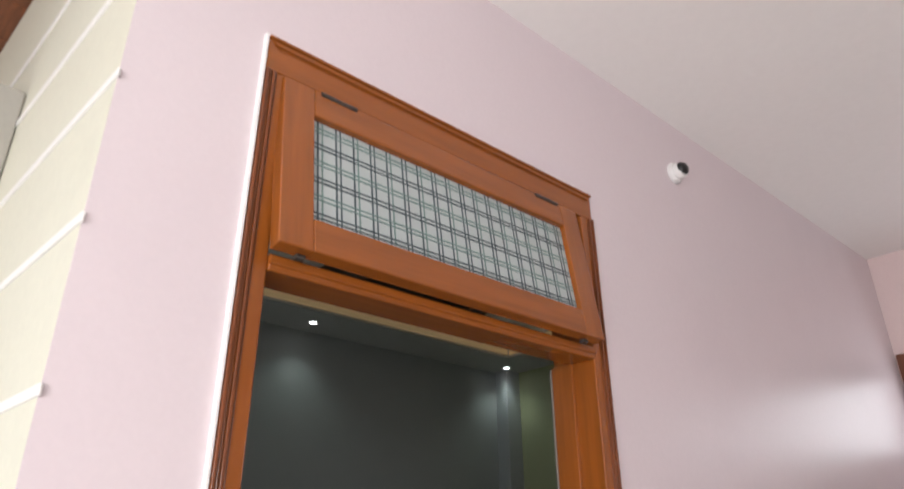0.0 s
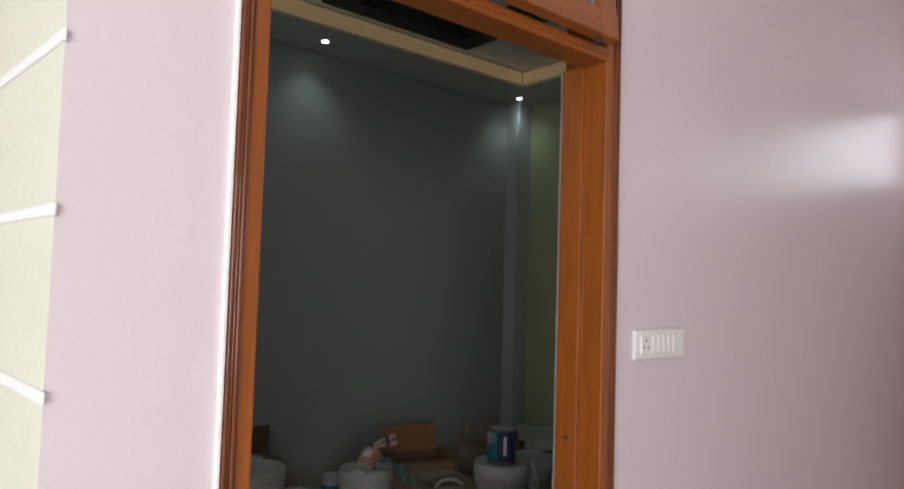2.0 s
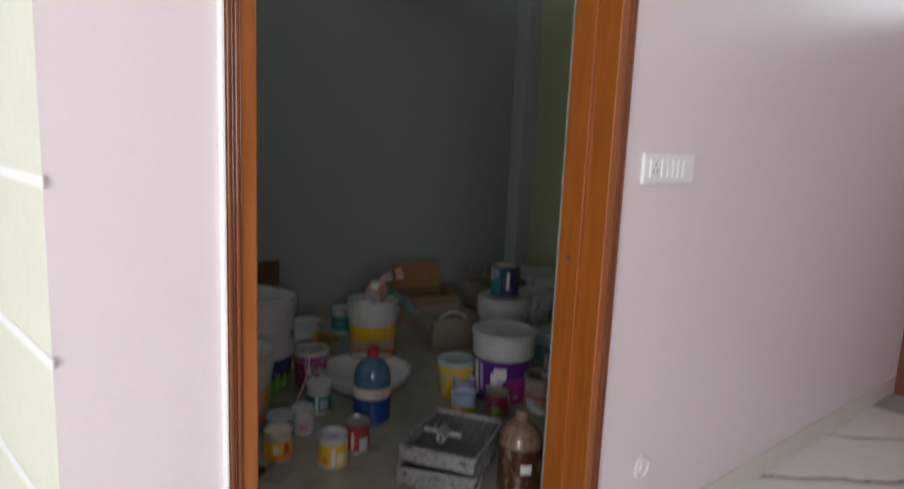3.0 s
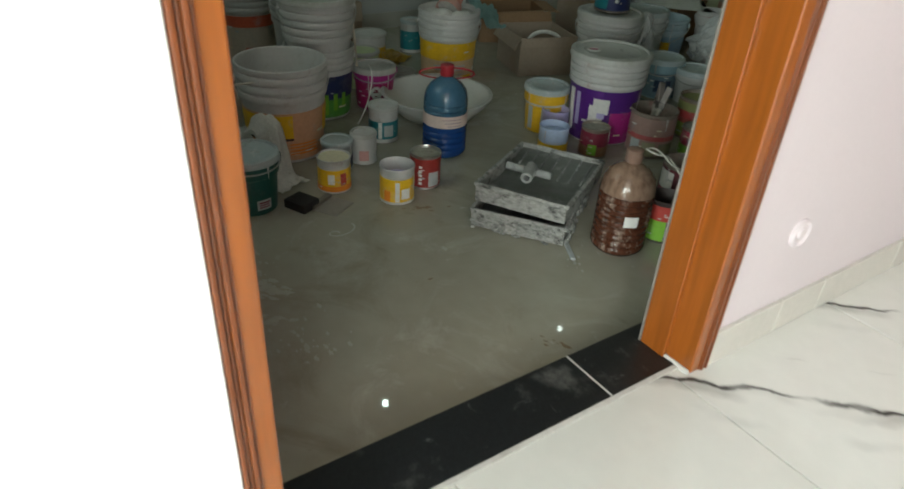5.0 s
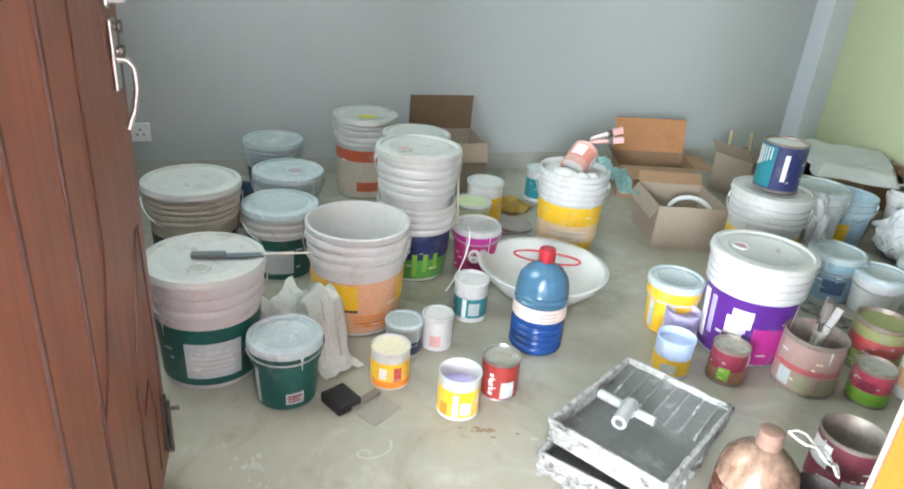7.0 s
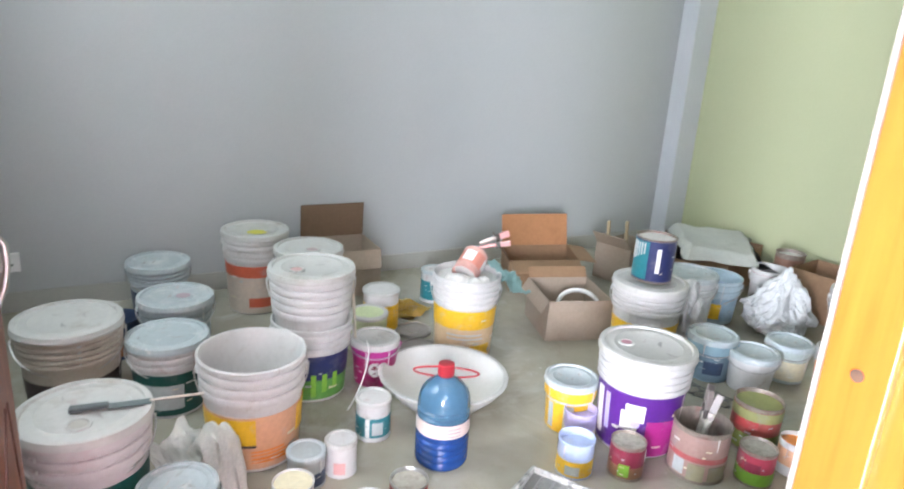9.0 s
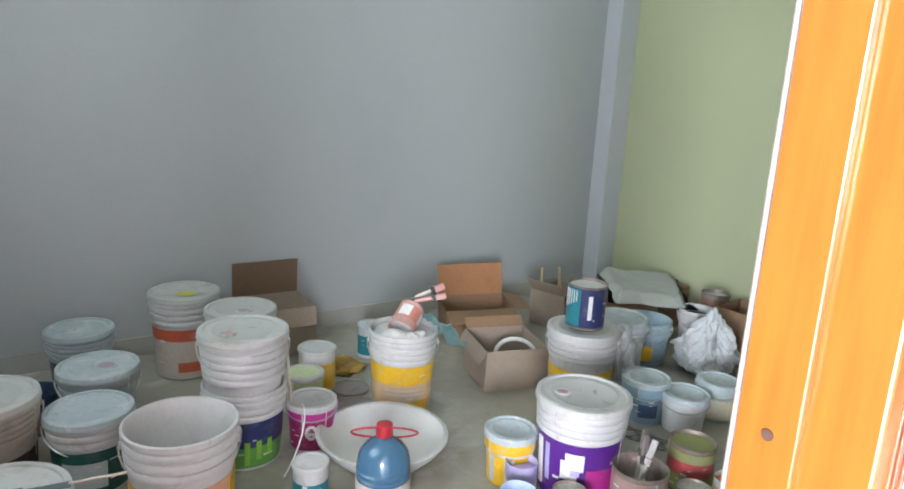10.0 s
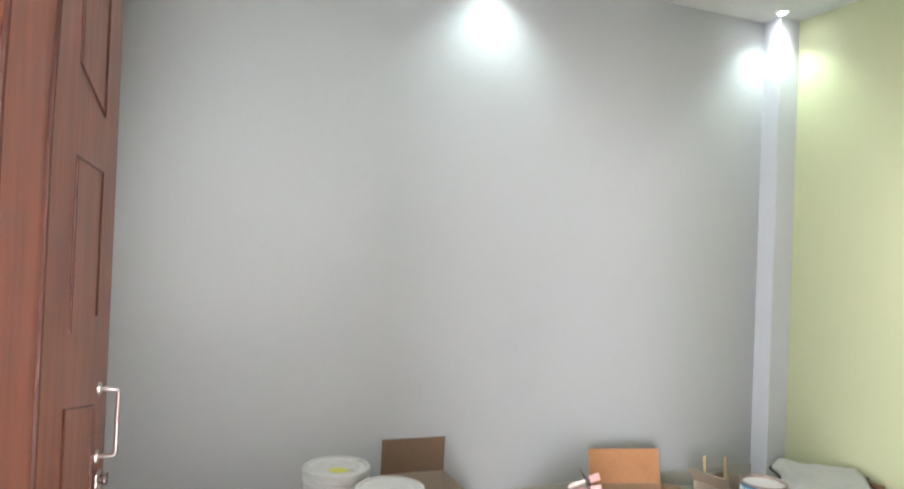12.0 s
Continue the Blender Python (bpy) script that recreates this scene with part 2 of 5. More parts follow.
TIN = material("paint_dirtied_tin", (0.25, 0.21, 0.175), 0.45, 0.35, dirt=(0.20, 0.085, 0.07), amount=0.5, scale=16, grain=0.15, bump=0.2, sharp=0.3)
SOOT = material("dry_dark_paint", (0.05, 0.035, 0.032), 0.6, dirt=(0.2, 0.16, 0.14), amount=0.3, scale=12, grain=0.2, bump=0.2)


def stain(m, colour, scale, edge, width, stretch=(1, 1, 1)):
    """Lays one more layer of ragged stains over a material."""
    n, l = m.node_tree.nodes, m.node_tree.links
    p = n["Principled BSDF"]
    old = p.inputs["Base Color"].links[0].from_socket
    geo, mp, g, r, mix = n.new("ShaderNodeNewGeometry"), n.new("ShaderNodeMapping"), n.new("ShaderNodeTexNoise"), n.new("ShaderNodeMapRange"), n.new("ShaderNodeMix")
    mp.inputs["Scale"].default_value = stretch
    l.new(geo.outputs["Position"], mp.inputs["Vector"])
    g.inputs["Scale"].default_value, g.inputs["Detail"].default_value, g.inputs["Roughness"].default_value, g.inputs["Distortion"].default_value = scale, 9, 0.68, 1.2
    l.new(mp.outputs[0], g.inputs["Vector"])
    r.inputs["From Min"].default_value, r.inputs["From Max"].default_value = edge, edge + width
    l.new(g.outputs[0], r.inputs[0])
    mix.data_type = "RGBA"
    l.new(r.outputs[0], mix.inputs["Factor"])
    l.new(old, mix.inputs["A"])
    mix.inputs["B"].default_value = (*colour, 1)
    l.new(mix.outputs["Result"], p.inputs["Base Color"])


stain(FLOOR, (0.45, 0.43, 0.37), 3.1, 0.55, 0.16)
stain(FLOOR, (0.245, 0.22, 0.165), 2.1, 0.54, 0.2)
stain(FLOOR, (0.50, 0.48, 0.43), 8.0, 0.655, 0.09)
stain(FLOOR, (0.16, 0.12, 0.075), 6.5, 0.70, 0.10)
stain(BUCKET, (0.36, 0.31, 0.26), 7.0, 0.60, 0.2)
stain(LID_G, (0.25, 0.25, 0.235), 10.0, 0.60, 0.1)
stain(LID_G, (0.58, 0.585, 0.57), 15.0, 0.58, 0.1)
stain(BUCKET, (0.43, 0.36, 0.34), 13.0, 0.58, 0.12, (1, 1, 0.5))
stain(LID, (0.30, 0.27, 0.24), 9.0, 0.64, 0.08)
stain(BUCKET_P, (0.40, 0.34, 0.31), 6.0, 0.58, 0.2)
stain(STONE, (0.22, 0.22, 0.21), 11.0, 0.62, 0.12)
SPOT = glow("downlight_lens", (0.92, 0.98, 1.0), 9.0)
COVE = glow("warm_cove_strip", (1.0, 0.72, 0.38), 0.085)
SKYGLOW = glow("bright_sky_pane", (0.85, 0.92, 1.0), 0.9)
ROOM_SKIRT = material("room_skirting_tile", (0.40, 0.39, 0.35), 0.3, dirt=(0.34, 0.33, 0.29), amount=0.45, scale=5, grain=0.03, bump=0.0, sharp=0.0)
_paints = {}


def paint(r, g, b, rough=0.4):
    """A printed or painted colour with scuffs, made once."""
    key = (r, g, b, rough)
    if key not in _paints:
        k = 0.5 * max(r, g, b) + 0.12
        _paints[key] = material("printed_colour", (r, g, b), rough, dirt=(0.5 * r + 0.5 * k, 0.5 * g + 0.5 * k, 0.5 * b + 0.5 * k), amount=0.42, scale=14, grain=0.07, bump=0.08, sharp=0.45)
    return _paints[key]


# ---- builders ----


def finish(bm, name, mat, smooth=False):
    me = bpy.data.meshes.new(name)
    bmesh.ops.recalc_face_normals(bm, faces=bm.faces)
    bm.to_mesh(me)
    bm.free()
    me.materials.append(mat)
    if smooth:
        me.shade_smooth()
        me.set_sharp_from_angle(angle=radians(40))
    return me


def part(name, bm, mat, parent=None, label="", smooth=False, m=None):
    ob = new(name, finish(bm, name, mat, smooth))
    if parent:
        ob.parent = parent
    if m is not None:
        ob.matrix_basis = m
    if label:
        ob["label"] = label
    return ob


def thing(name, label, category, m, group="", kind=""):
    ob = new(name)
    ob.empty_display_size = 0.05
    ob.matrix_basis = m
    return tagged(ob, label, category, group, kind)


def box(x0, x1, y0, y1, z0, z1, bevel=0.0, bm=None):
    bm2 = bmesh.new()
    bmesh.ops.create_cube(bm2, size=1)
    for v in bm2.verts:
        v.co = Vector((x0 if v.co.x < 0 else x1, y0 if v.co.y < 0 else y1, z0 if v.co.z < 0 else z1))
    if bevel:
        bmesh.ops.bevel(bm2, geom=bm2.edges[:], offset=bevel, segments=2, affect="EDGES", profile=0.5)
    if bm is None:
        return bm2
    me = bpy.data.meshes.new("tmp")
    bm2.to_mesh(me)
    bm2.free()
    bm.from_mesh(me)
    bpy.data.meshes.remove(me)
    return bm


def lathe(profile, n=40, wobble=0.0, close=False):
    """A turned body from (radius, height) pairs."""
    bm = bmesh.new()
    rings = []
    for r, z in profile:
        if r < 1e-5:
            rings.append([bm.verts.new((0, 0, z))])
        else:
            rings.append([bm.verts.new((r * (1 + wobble * math.sin(3 * a + 9 * z)) * math.cos(a), r * (1 + wobble * math.cos(2 * a + 5 * z)) * math.sin(a), z)) for a in (2 * math.pi * k / n for k in range(n))])
    pairs = list(zip(rings, rings[1:])) + ([(rings[-1], rings[0])] if close else [])
    for a, b in pairs:
        for k in range(n):
            j = (k + 1) % n
            if len(a) == 1 and len(b) == 1:
                continue
            if len(a) == 1:
                bm.faces.new((a[0], b[k], b[j]))
            elif len(b) == 1:
                bm.faces.new((a[k], a[j], b[0]))
            else:
                bm.faces.new((a[k], a[j], b[j], b[k]))
    return bm


def arc(r0, r1, z0, z1, a0, a1, thick=0.0012, bm=None, n=None):
    """A curved plate on a round body between two angles (degrees)."""
    bm = bm or bmesh.new()
    n = n or max(2, int(abs(a1 - a0) / 9))
    rows = []
    for k in range(n + 1):
        a = radians(a0 + (a1 - a0) * k / n)
        c, s = math.cos(a), math.sin(a)
        rows.append([bm.verts.new((r * c, r * s, z)) for r, z in ((r0, z0), (r1, z1), (r1 + thick, z1), (r0 + thick, z0))])
    for a, b in zip(rows, rows[1:]):
        for k in range(4):
            j = (k + 1) % 4
            bm.faces.new((a[k], a[j], b[j], b[k]))
    bm.faces.new(rows[0])
    bm.faces.new(rows[-1][::-1])
    return bm


def tube(points, r, n=8, bm=None):
    bm = bm or bmesh.new()
    pts = [Vector(p) for p in points]
    rings = []
    for k, p in enumerate(pts):
        d = (pts[min(k + 1, len(pts) - 1)] - pts[max(k - 1, 0)]).normalized()
        u = d.orthogonal().normalized() if k == 0 else (rings_u - d * rings_u.dot(d)).normalized()
        rings_u = u
        w = d.cross(u)
        rings.append([bm.verts.new(p + r * (math.cos(a) * u + math.sin(a) * w)) for a in (2 * math.pi * i / n for i in range(n))])
    for a, b in zip(rings, rings[1:]):
        for i in range(n):
            bm.faces.new((a[i], a[(i + 1) % n], b[(i + 1) % n], b[i]))
    bm.faces.new(rings[0][::-1])
    bm.faces.new(rings[-1])
    return bm


def setting(name, bm, mat, label, category, m=None):
    ob = part(name, bm, mat, None, label, m=m)
    return tagged(ob, label, category, kind="structure")


# ---- the shell: hall, porch and store room ----
PX, RX = -1.08, -1.23          # hall face and room face of the door wall
Y0, Y1 = 0.448, 1.52           # outer edges of the door frame
TOP = 2.563                    # top of the door frame
BACK, GREEN_Y, ROOM_Y0 = -4.30, 4.52, 0.30
HALL_Z, ROOM_Z = 3.10, 3.08
HALL_FLOOR = 0.066             # the hall lies a little above the store room
END_Y = 4.17
bm = box(RX, PX, 0.192, Y0 + 0.012, -0.05, 3.4)
box(RX, PX, Y1 - 0.012, 4.68, -0.05, 3.4, bm=bm)
box(RX, PX, Y0 + 0.012, Y1 - 0.012, TOP - 0.012, 3.4, bm=bm)
setting("wall_door_side", bm, PINK, "satin pink painted wall with a door opening", "wall")
# room side lining of the same wall, in grey
bm = box(RX - 0.01, RX - 0.001, 0.3, Y0 + 0.012, 0, 3.2)
box(RX - 0.01, RX - 0.001, Y1 - 0.012, 4.52, 0, 3.2, bm=bm)
box(RX - 0.01, RX - 0.001, Y0 + 0.012, Y1 - 0.012, TOP - 0.012, 3.2, bm=bm)
setting("wall_room_front", bm, GREY, "grey painted room side of the door wall", "wall")
setting("wall_room_back", box(BACK - 0.15, BACK, -0.4, GREEN_Y + 0.15, -0.05, 3.4), GREY, "plain grey painted wall behind the paint buckets", "wall")
setting("wall_room_green", box(BACK, RX - 0.01, GREEN_Y, GREEN_Y + 0.15, -0.05, 3.4), GREEN, "pale olive green painted wall", "wall")
setting("corner_column", box(BACK - 0.002, -4.165, 4.354, GREEN_Y + 0.002, 0, 3.2, bevel=0.004), GREY_PALE, "pale grey painted square column in the corner", "column")
bm = box(-2.3, RX - 0.011, ROOM_Y0 - 0.08, ROOM_Y0, -0.05, 3.4)
box(BACK, -3.5, ROOM_Y0 - 0.08, ROOM_Y0, -0.05, 3.4, bm=bm)
box(-3.5, -2.3, ROOM_Y0 - 0.08, ROOM_Y0, -0.05, 0.95, bm=bm)
box(-3.5, -2.3, ROOM_Y0 - 0.08, ROOM_Y0, 2.15, 3.4, bm=bm)
setting("wall_room_window_side", bm, GREY, "grey painted wall with a window opening", "wall")
setting("floor_room", box(BACK, -1.262, ROOM_Y0, GREEN_Y, -0.05, 0.0), FLOOR, "glossy grey tile floor with plaster smears", "floor")
setting("threshold_bed", box(-1.262, PX, 0.3, 4.6, -0.05, HALL_FLOOR - 0.012), JOINT, "grey mortar bed under the threshold", "floor")
# skirting of the room
bm = box(BACK, BACK + 0.010, ROOM_Y0, 4.354, 0, 0.095)
box(-4.17, RX - 0.012, GREEN_Y - 0.010, GREEN_Y, 0, 0.095, bm=bm)
setting("baseboard_room", bm, ROOM_SKIRT, "grey beige tile skirting in the store room", "baseboard")
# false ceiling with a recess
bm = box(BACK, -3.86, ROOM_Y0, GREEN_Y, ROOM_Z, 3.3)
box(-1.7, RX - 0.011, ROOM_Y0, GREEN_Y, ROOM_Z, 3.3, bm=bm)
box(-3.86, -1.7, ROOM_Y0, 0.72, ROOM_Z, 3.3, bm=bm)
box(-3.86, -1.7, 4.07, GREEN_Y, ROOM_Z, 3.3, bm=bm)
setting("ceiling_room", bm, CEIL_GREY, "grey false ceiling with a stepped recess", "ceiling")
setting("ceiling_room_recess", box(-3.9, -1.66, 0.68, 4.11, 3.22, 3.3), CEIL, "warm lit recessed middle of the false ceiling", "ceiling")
bm = box(-3.56, -3.40, 1.98, 3.17, 3.10, 3.219)
box(-2.66, -2.50, 1.98, 3.17, 3.10, 3.219, bm=bm)
box(-3.40, -2.66, 1.98, 2.14, 3.10, 3.219, bm=bm)
box(-3.40, -2.66, 3.01, 3.17, 3.10, 3.219, bm=bm)
setting("ceiling_room_frame", bm, DARK_PANEL, "dark hanging ceiling frame in the recess", "ceiling")
setting("ceiling_room_panel", box(-3.62, -2.5, 0.95, 1.80, 3.12, 3.219), CEIL_GREY, "grey dropped panel in the ceiling recess", "ceiling")
bm = box(-3.858, -3.848, 0.75, 4.05, 3.10, 3.20)
box(-3.84, -1.72, 4.058, 4.068, 3.10, 3.20, bm=bm)
setting("cove_light", bm, COVE, "warm light strip along the ceiling recess", "light")
# hall
setting("floor_hall_bed", box(-6.0, 2.2, -3.6, 0.19, -0.08, HALL_FLOOR - 0.012), JOINT, "grey mortar bed under the marble tiles", "floor")
setting("floor_hall_bed_far", box(PX, 2.2, 0.19, END_Y + 0.1, -0.08, HALL_FLOOR - 0.012), JOINT, "grey mortar bed under the marble tiles", "floor")
setting("ceiling_hall", box(PX, 2.2, -3.6, END_Y, HALL_Z, 3.4), CEIL, "white painted hall ceiling", "ceiling")
# unseen side wall, its opening added to let the fill lamp through
bm = box(2.05, 2.2, -3.6, -1.85, -0.05, 3.1)
box(2.05, 2.2, -0.75, END_Y, -0.05, 3.1, bm=bm)
box(2.05, 2.2, -1.85, -0.75, -0.05, 0.8, bm=bm)
box(2.05, 2.2, -1.85, -0.75, 2.1, 3.1, bm=bm)
setting("wall_hall_side", bm, PINK_PALE, "unseen pale pink hall wall with an added opening for fill light", "wall")
bm = box(PX, -1.07, END_Y, END_Y + 0.15, -0.05, 3.1)
box(0.55, 2.05, END_Y, END_Y + 0.15, -0.05, 3.1, bm=bm)
box(-1.07, 0.55, END_Y, END_Y + 0.15, 2.53, 3.1, bm=bm)
setting("wall_hall_end", bm, PINK_PALE, "pale pink painted end wall with a doorway", "wall")
bm = box(-0.9, 0.1, -3.75, -3.6, -0.05, 3.1)
box(0.1, 2.2, -3.75, -3.6, 2.7, 3.1, bm=bm)
setting("wall_hall_open_end", bm, PINK_PALE, "pale pink wall with a wide opening", "wall")

# the cream wall turns away from the pink corner at a slight angle
CREAM_M = Matrix.Translation((PX, 0.192, 0)) @ pose(0, 0, 0, 0, 0, 184.3)
cream = setting("wall_cream", box(0.0, 3.3, -0.12, 0.0, -0.05, 3.38), CREAM, "cream painted wall with white horizontal grooves", "wall", CREAM_M)
GROOVES = (0.20, 0.475, 0.742, 1.003, 1.265, 1.53, 1.782, 2.051, 2.33, 2.62, 2.91)
for z in GROOVES:
    bm = box(-0.009, 3.3, -0.002, 0.005, z - 0.0095, z + 0.0095, bevel=0.0033)
    part("groove_strip", bm, WHITE, cream, "white painted groove line")
for k in range(9):
    bm = box(-0.9, 3.4, 0.0, 0.238, 0.0, 0.025, bevel=0.004)
    setting("ceiling_porch", bm, WOOD_CEIL, "dark brown wooden ceiling planks", "ceiling", CREAM_M @ pose(0.62 + 0.24 * k, 0, 3.385, 0, 0, 90))
setting("porch_block", box(0.80, 1.5, 0.002, 0.30, HALL_FLOOR, 2.72, bevel=0.006), PIER, "grey beige painted pier beside the grooved wall", "pier", CREAM_M)

# ---- door frame, transom and open leaf ----
FW = 0.055                     # face width of the frame
FX0, FX1 = -1.216, -1.072      # back and front of the frame
BAR0, BAR1 = 2.044, 2.078      # transom bar
door_frame = thing("door_frame", "varnished orange teak door frame with moulded edges", "door frame", pose(0, 0, 0), kind="structure")


MOULD = ((0.001, 0.008, 0.007), (0.0095, 0.0135, 0.004), (0.015, 0.022, 0.006), (0.0235, 0.0265, 0.003))


def jamb(name, y_out, y_in):
    s = 1 if y_in > y_out else -1
    lo, hi = sorted((y_out, y_in))
    bm = box(FX0, FX1, lo, hi, HALL_FLOOR, TOP - 0.085, 0.004)
    lo, hi = sorted((y_in, y_in + s * 0.012))
    box(FX0 + 0.001, FX0 + 0.072, lo, hi, HALL_FLOOR, BAR0, 0.0025, bm)
    ob = part(name, bm, TEAK, door_frame)
    for a, b, proud in MOULD:
        lo, hi = sorted((y_out + s * a, y_out + s * b))
        part("moulding", box(FX1 - 0.002, FX1 + proud, lo, hi, HALL_FLOOR, TOP - 0.085, 0.0018), TEAK_D, ob, "dark moulded edge")


jamb("jamb", Y0, Y0 + FW)
jamb("jamb", Y1, Y1 - FW)
head = part("head_rail", box(FX0, FX1, Y0, Y1, TOP - 0.085, TOP, 0.004), TEAK_H, door_frame)
for a, b, proud in MOULD:
    part("moulding", box(FX1 - 0.002, FX1 + proud, Y0 + a, Y1 - a, TOP - b, TOP - a, 0.0018), TEAK_H, head)
bm = box(FX0 + 0.055, FX1 + 0.004, Y0 + FW, Y1 - FW, BAR0, BAR1, 0.004)
box(FX1 + 0.001, FX1 + 0.010, Y0 + FW, Y1 - FW, BAR0 + 0.012, BAR1 - 0.004, 0.003, bm)
part("transom_bar", bm, TEAK_H, door_frame)
# white filler bead along the hinge side edge of the frame
part("filler_bead", box(PX - 0.002, PX + 0.012, Y0 - 0.0075, Y0 - 0.0005, 0, TOP + 0.002, 0.002), WHITE, door_frame, "bright white filler bead")
# room side bead: white filler, the room's shade put into its darker colour
part("filler_bead", box(-1.2215, -1.2162, Y1 - FW - 0.0135, Y1 - FW + 0.012, HALL_FLOOR, 2.04, 0.002), paint(0.21, 0.185, 0.16), door_frame, "bright white filler bead")
for z in (0.95,):
    bm = lathe([(0, 0), (0.007, 0), (0.007, 0.002), (0, 0.002)], 14)
    part("screw_hole", bm, paint(0.05, 0.025, 0.012, 0.7), door_frame, m=pose(-1.176, Y1 - FW - 0.0125, 1.03, 90, 0, 0))

# transom sash, hung at its top and tilted out into the hall
SW, SH = 0.945, 0.402
sash = thing("transom_window", "tilted teak transom sash with check patterned frosted glass", "window", pose(FX1 + 0.006, 0.962, TOP - 0.087, 0, -8, 0))
st = 0.072
for y0, y1 in ((-SW / 2, -SW / 2 + st), (SW / 2 - st, SW / 2)):
    part("stile", box(-0.036, 0, y0, y1, -SH, 0, 0.003), TEAK, sash)
for z0, z1 in ((-SH, -SH + st), (-st, 0)):
    part("rail", box(-0.0355, 0.0005, -SW / 2 + st, SW / 2 - st, z0, z1, 0.003), TEAK_H, sash)
gy, gz0, gz1 = SW / 2 - st, -SH + st, -st
pane = part("pane", box(-0.022, -0.016, -gy - 0.004, gy + 0.004, gz0 - 0.004, gz1 + 0.004), FROST, sash, "frosted glass with a woven check pattern")
bm, bm2 = bmesh.new(), bmesh.new()
for k in range(18):
    y = -gy + 2 * gy * (k + 0.5) / 18
    for off, w, b in ((-0.0058, 0.0019, bm), (0.0052, 0.0016, bm if k % 2 else bm2)):
        box(-0.0165, -0.0150, y + off - w, y + off + w, gz0, gz1, 0, b)
for k in range(6):
    z = gz0 + (gz1 - gz0) * (k + 0.5) / 6
    for off in (-0.0052, 0.0052):
        box(-0.0165, -0.0147, -gy, gy, z + off - 0.0017, z + off + 0.0017, 0, bm2 if k % 2 else bm)
part("check_line", bm, CHECK, pane, "dark teal check lines")
part("check_line", bm2, CHECK_L, pane, "grey green check lines")
for y in (-SW * 0.36, SW * 0.36):
    bm = tube([(0.001, y - 0.045, -0.006), (0.001, y + 0.045, -0.006)], 0.005, 8)
    part("hinge", bm, DARK_STEEL, sash)
for y in (-SW * 0.44, SW * 0.44):
    part("catch", box(-0.034, -0.020, y - 0.010, y + 0.010, -SH - 0.010, -SH - 0.001, 0.002), DARK_STEEL, sash)

# the leaf, swung open into the room; local x runs along the leaf from its hinges
LEAF_L, LEAF_T, LEAF_H = 0.965, 0.036, 1.955
leaf = thing("door_leaf", "open red-brown wooden door leaf with carved lines", "door", pose(-1.225, Y0 + FW + 0.002, 0.070, 0, 0, 175.7))
part("panel", box(0, LEAF_L, -LEAF_T, 0, 0, LEAF_H, 0.003), LEAF, leaf)


# each carved line is a dark tube on the flat face, groove shade as colour
def groove(points, w=0.006):
    pts = [Vector((p[0], -LEAF_T - 0.0004, p[1])) for p in points]
    part("carved_line", tube(pts, w / 2, 6), GROOVE_SHADE, leaf)


groove([(0.33, 0.05), (0.33, 1.2), (0.335, 1.5), (0.36, 1.75), (0.41, 1.90), (0.50, 1.98)], 0.009)
groove([(0.50, 0.05), (0.50, 1.1), (0.505, 1.5), (0.53, 1.72), (0.58, 1.86), (0.66, 1.95)], 0.009)
groove([(0.12, 0.05), (0.12, 1.5), (0.16, 1.85)], 0.009)
groove([(0.65, 1.24), (0.65, 1.48), (0.83, 1.475), (0.83, 1.245)], 0.006)
groove([(0.65, 1.90), (0.65, 1.605), (0.83, 1.565), (0.83, 1.90)], 0.006)
groove([(0.84, 0.92), (0.84, 1.10), (0.64, 1.14), (0.64, 0.66), (0.56, 0.50), (0.50, 0.44)], 0.006)
groove([(0.88, 0.60), (0.72, 0.34), (0.72, 0.10)], 0.006)
groove([(0.90, 0.60), (0.93, 0.30), (0.90, 0.05)], 0.006)
groove([(0.76, 0.26), (0.82, 0.30), (0.86, 0.20), (0.84, 0.05)], 0.006)
groove([(0.40, 0.12), (0.40, 0.3), (0.46, 0.36)], 0.006)
hx = LEAF_L - 0.08
out = -LEAF_T - 0.030
handle = part("pull_handle", tube([(hx, -LEAF_T, 1.118), (hx, out + 0.003, 1.116), (hx, out, 1.112), (hx, out, 1.010), (hx, out + 0.003, 1.006), (hx, -LEAF_T, 1.004)], 0.0040, 10), STEEL, leaf, "bright steel pull handle", True)
for z in (1.118, 1.004):
    part("rosette", lathe([(0, 0), (0.011, 0), (0.010, 0.004), (0, 0.005)], 16), STEEL, handle, smooth=True, m=pose(hx, -LEAF_T, z, 90, 0, 0))
lock = part("lock_plate", box(hx - 0.019, hx + 0.019, -LEAF_T - 0.007, -LEAF_T, 0.86, 0.978, 0.003), STEEL, leaf, "steel lock plate")
part("lever", tube([(hx, -LEAF_T - 0.004, 0.912), (hx, -LEAF_T - 0.022, 0.910), (hx, -LEAF_T - 0.032, 0.896), (hx - 0.004, -LEAF_T - 0.033, 0.86), (hx - 0.010, -LEAF_T - 0.026, 0.825), (hx - 0.016, -LEAF_T - 0.014, 0.795)], 0.0058, 10), STEEL, lock, "curved steel lever", True)
for kz in (0.965, 0.925):
    part("bolt_knob", lathe([(0, 0), (0.008, 0), (0.007, 0.006), (0.011, 0.008), (0.010, 0.013), (0, 0.014)], 16), DARK_STEEL, lock, "dark worn bolt knob", True, pose(hx + 0.004, -LEAF_T - 0.006, kz, 90, 0, 0))
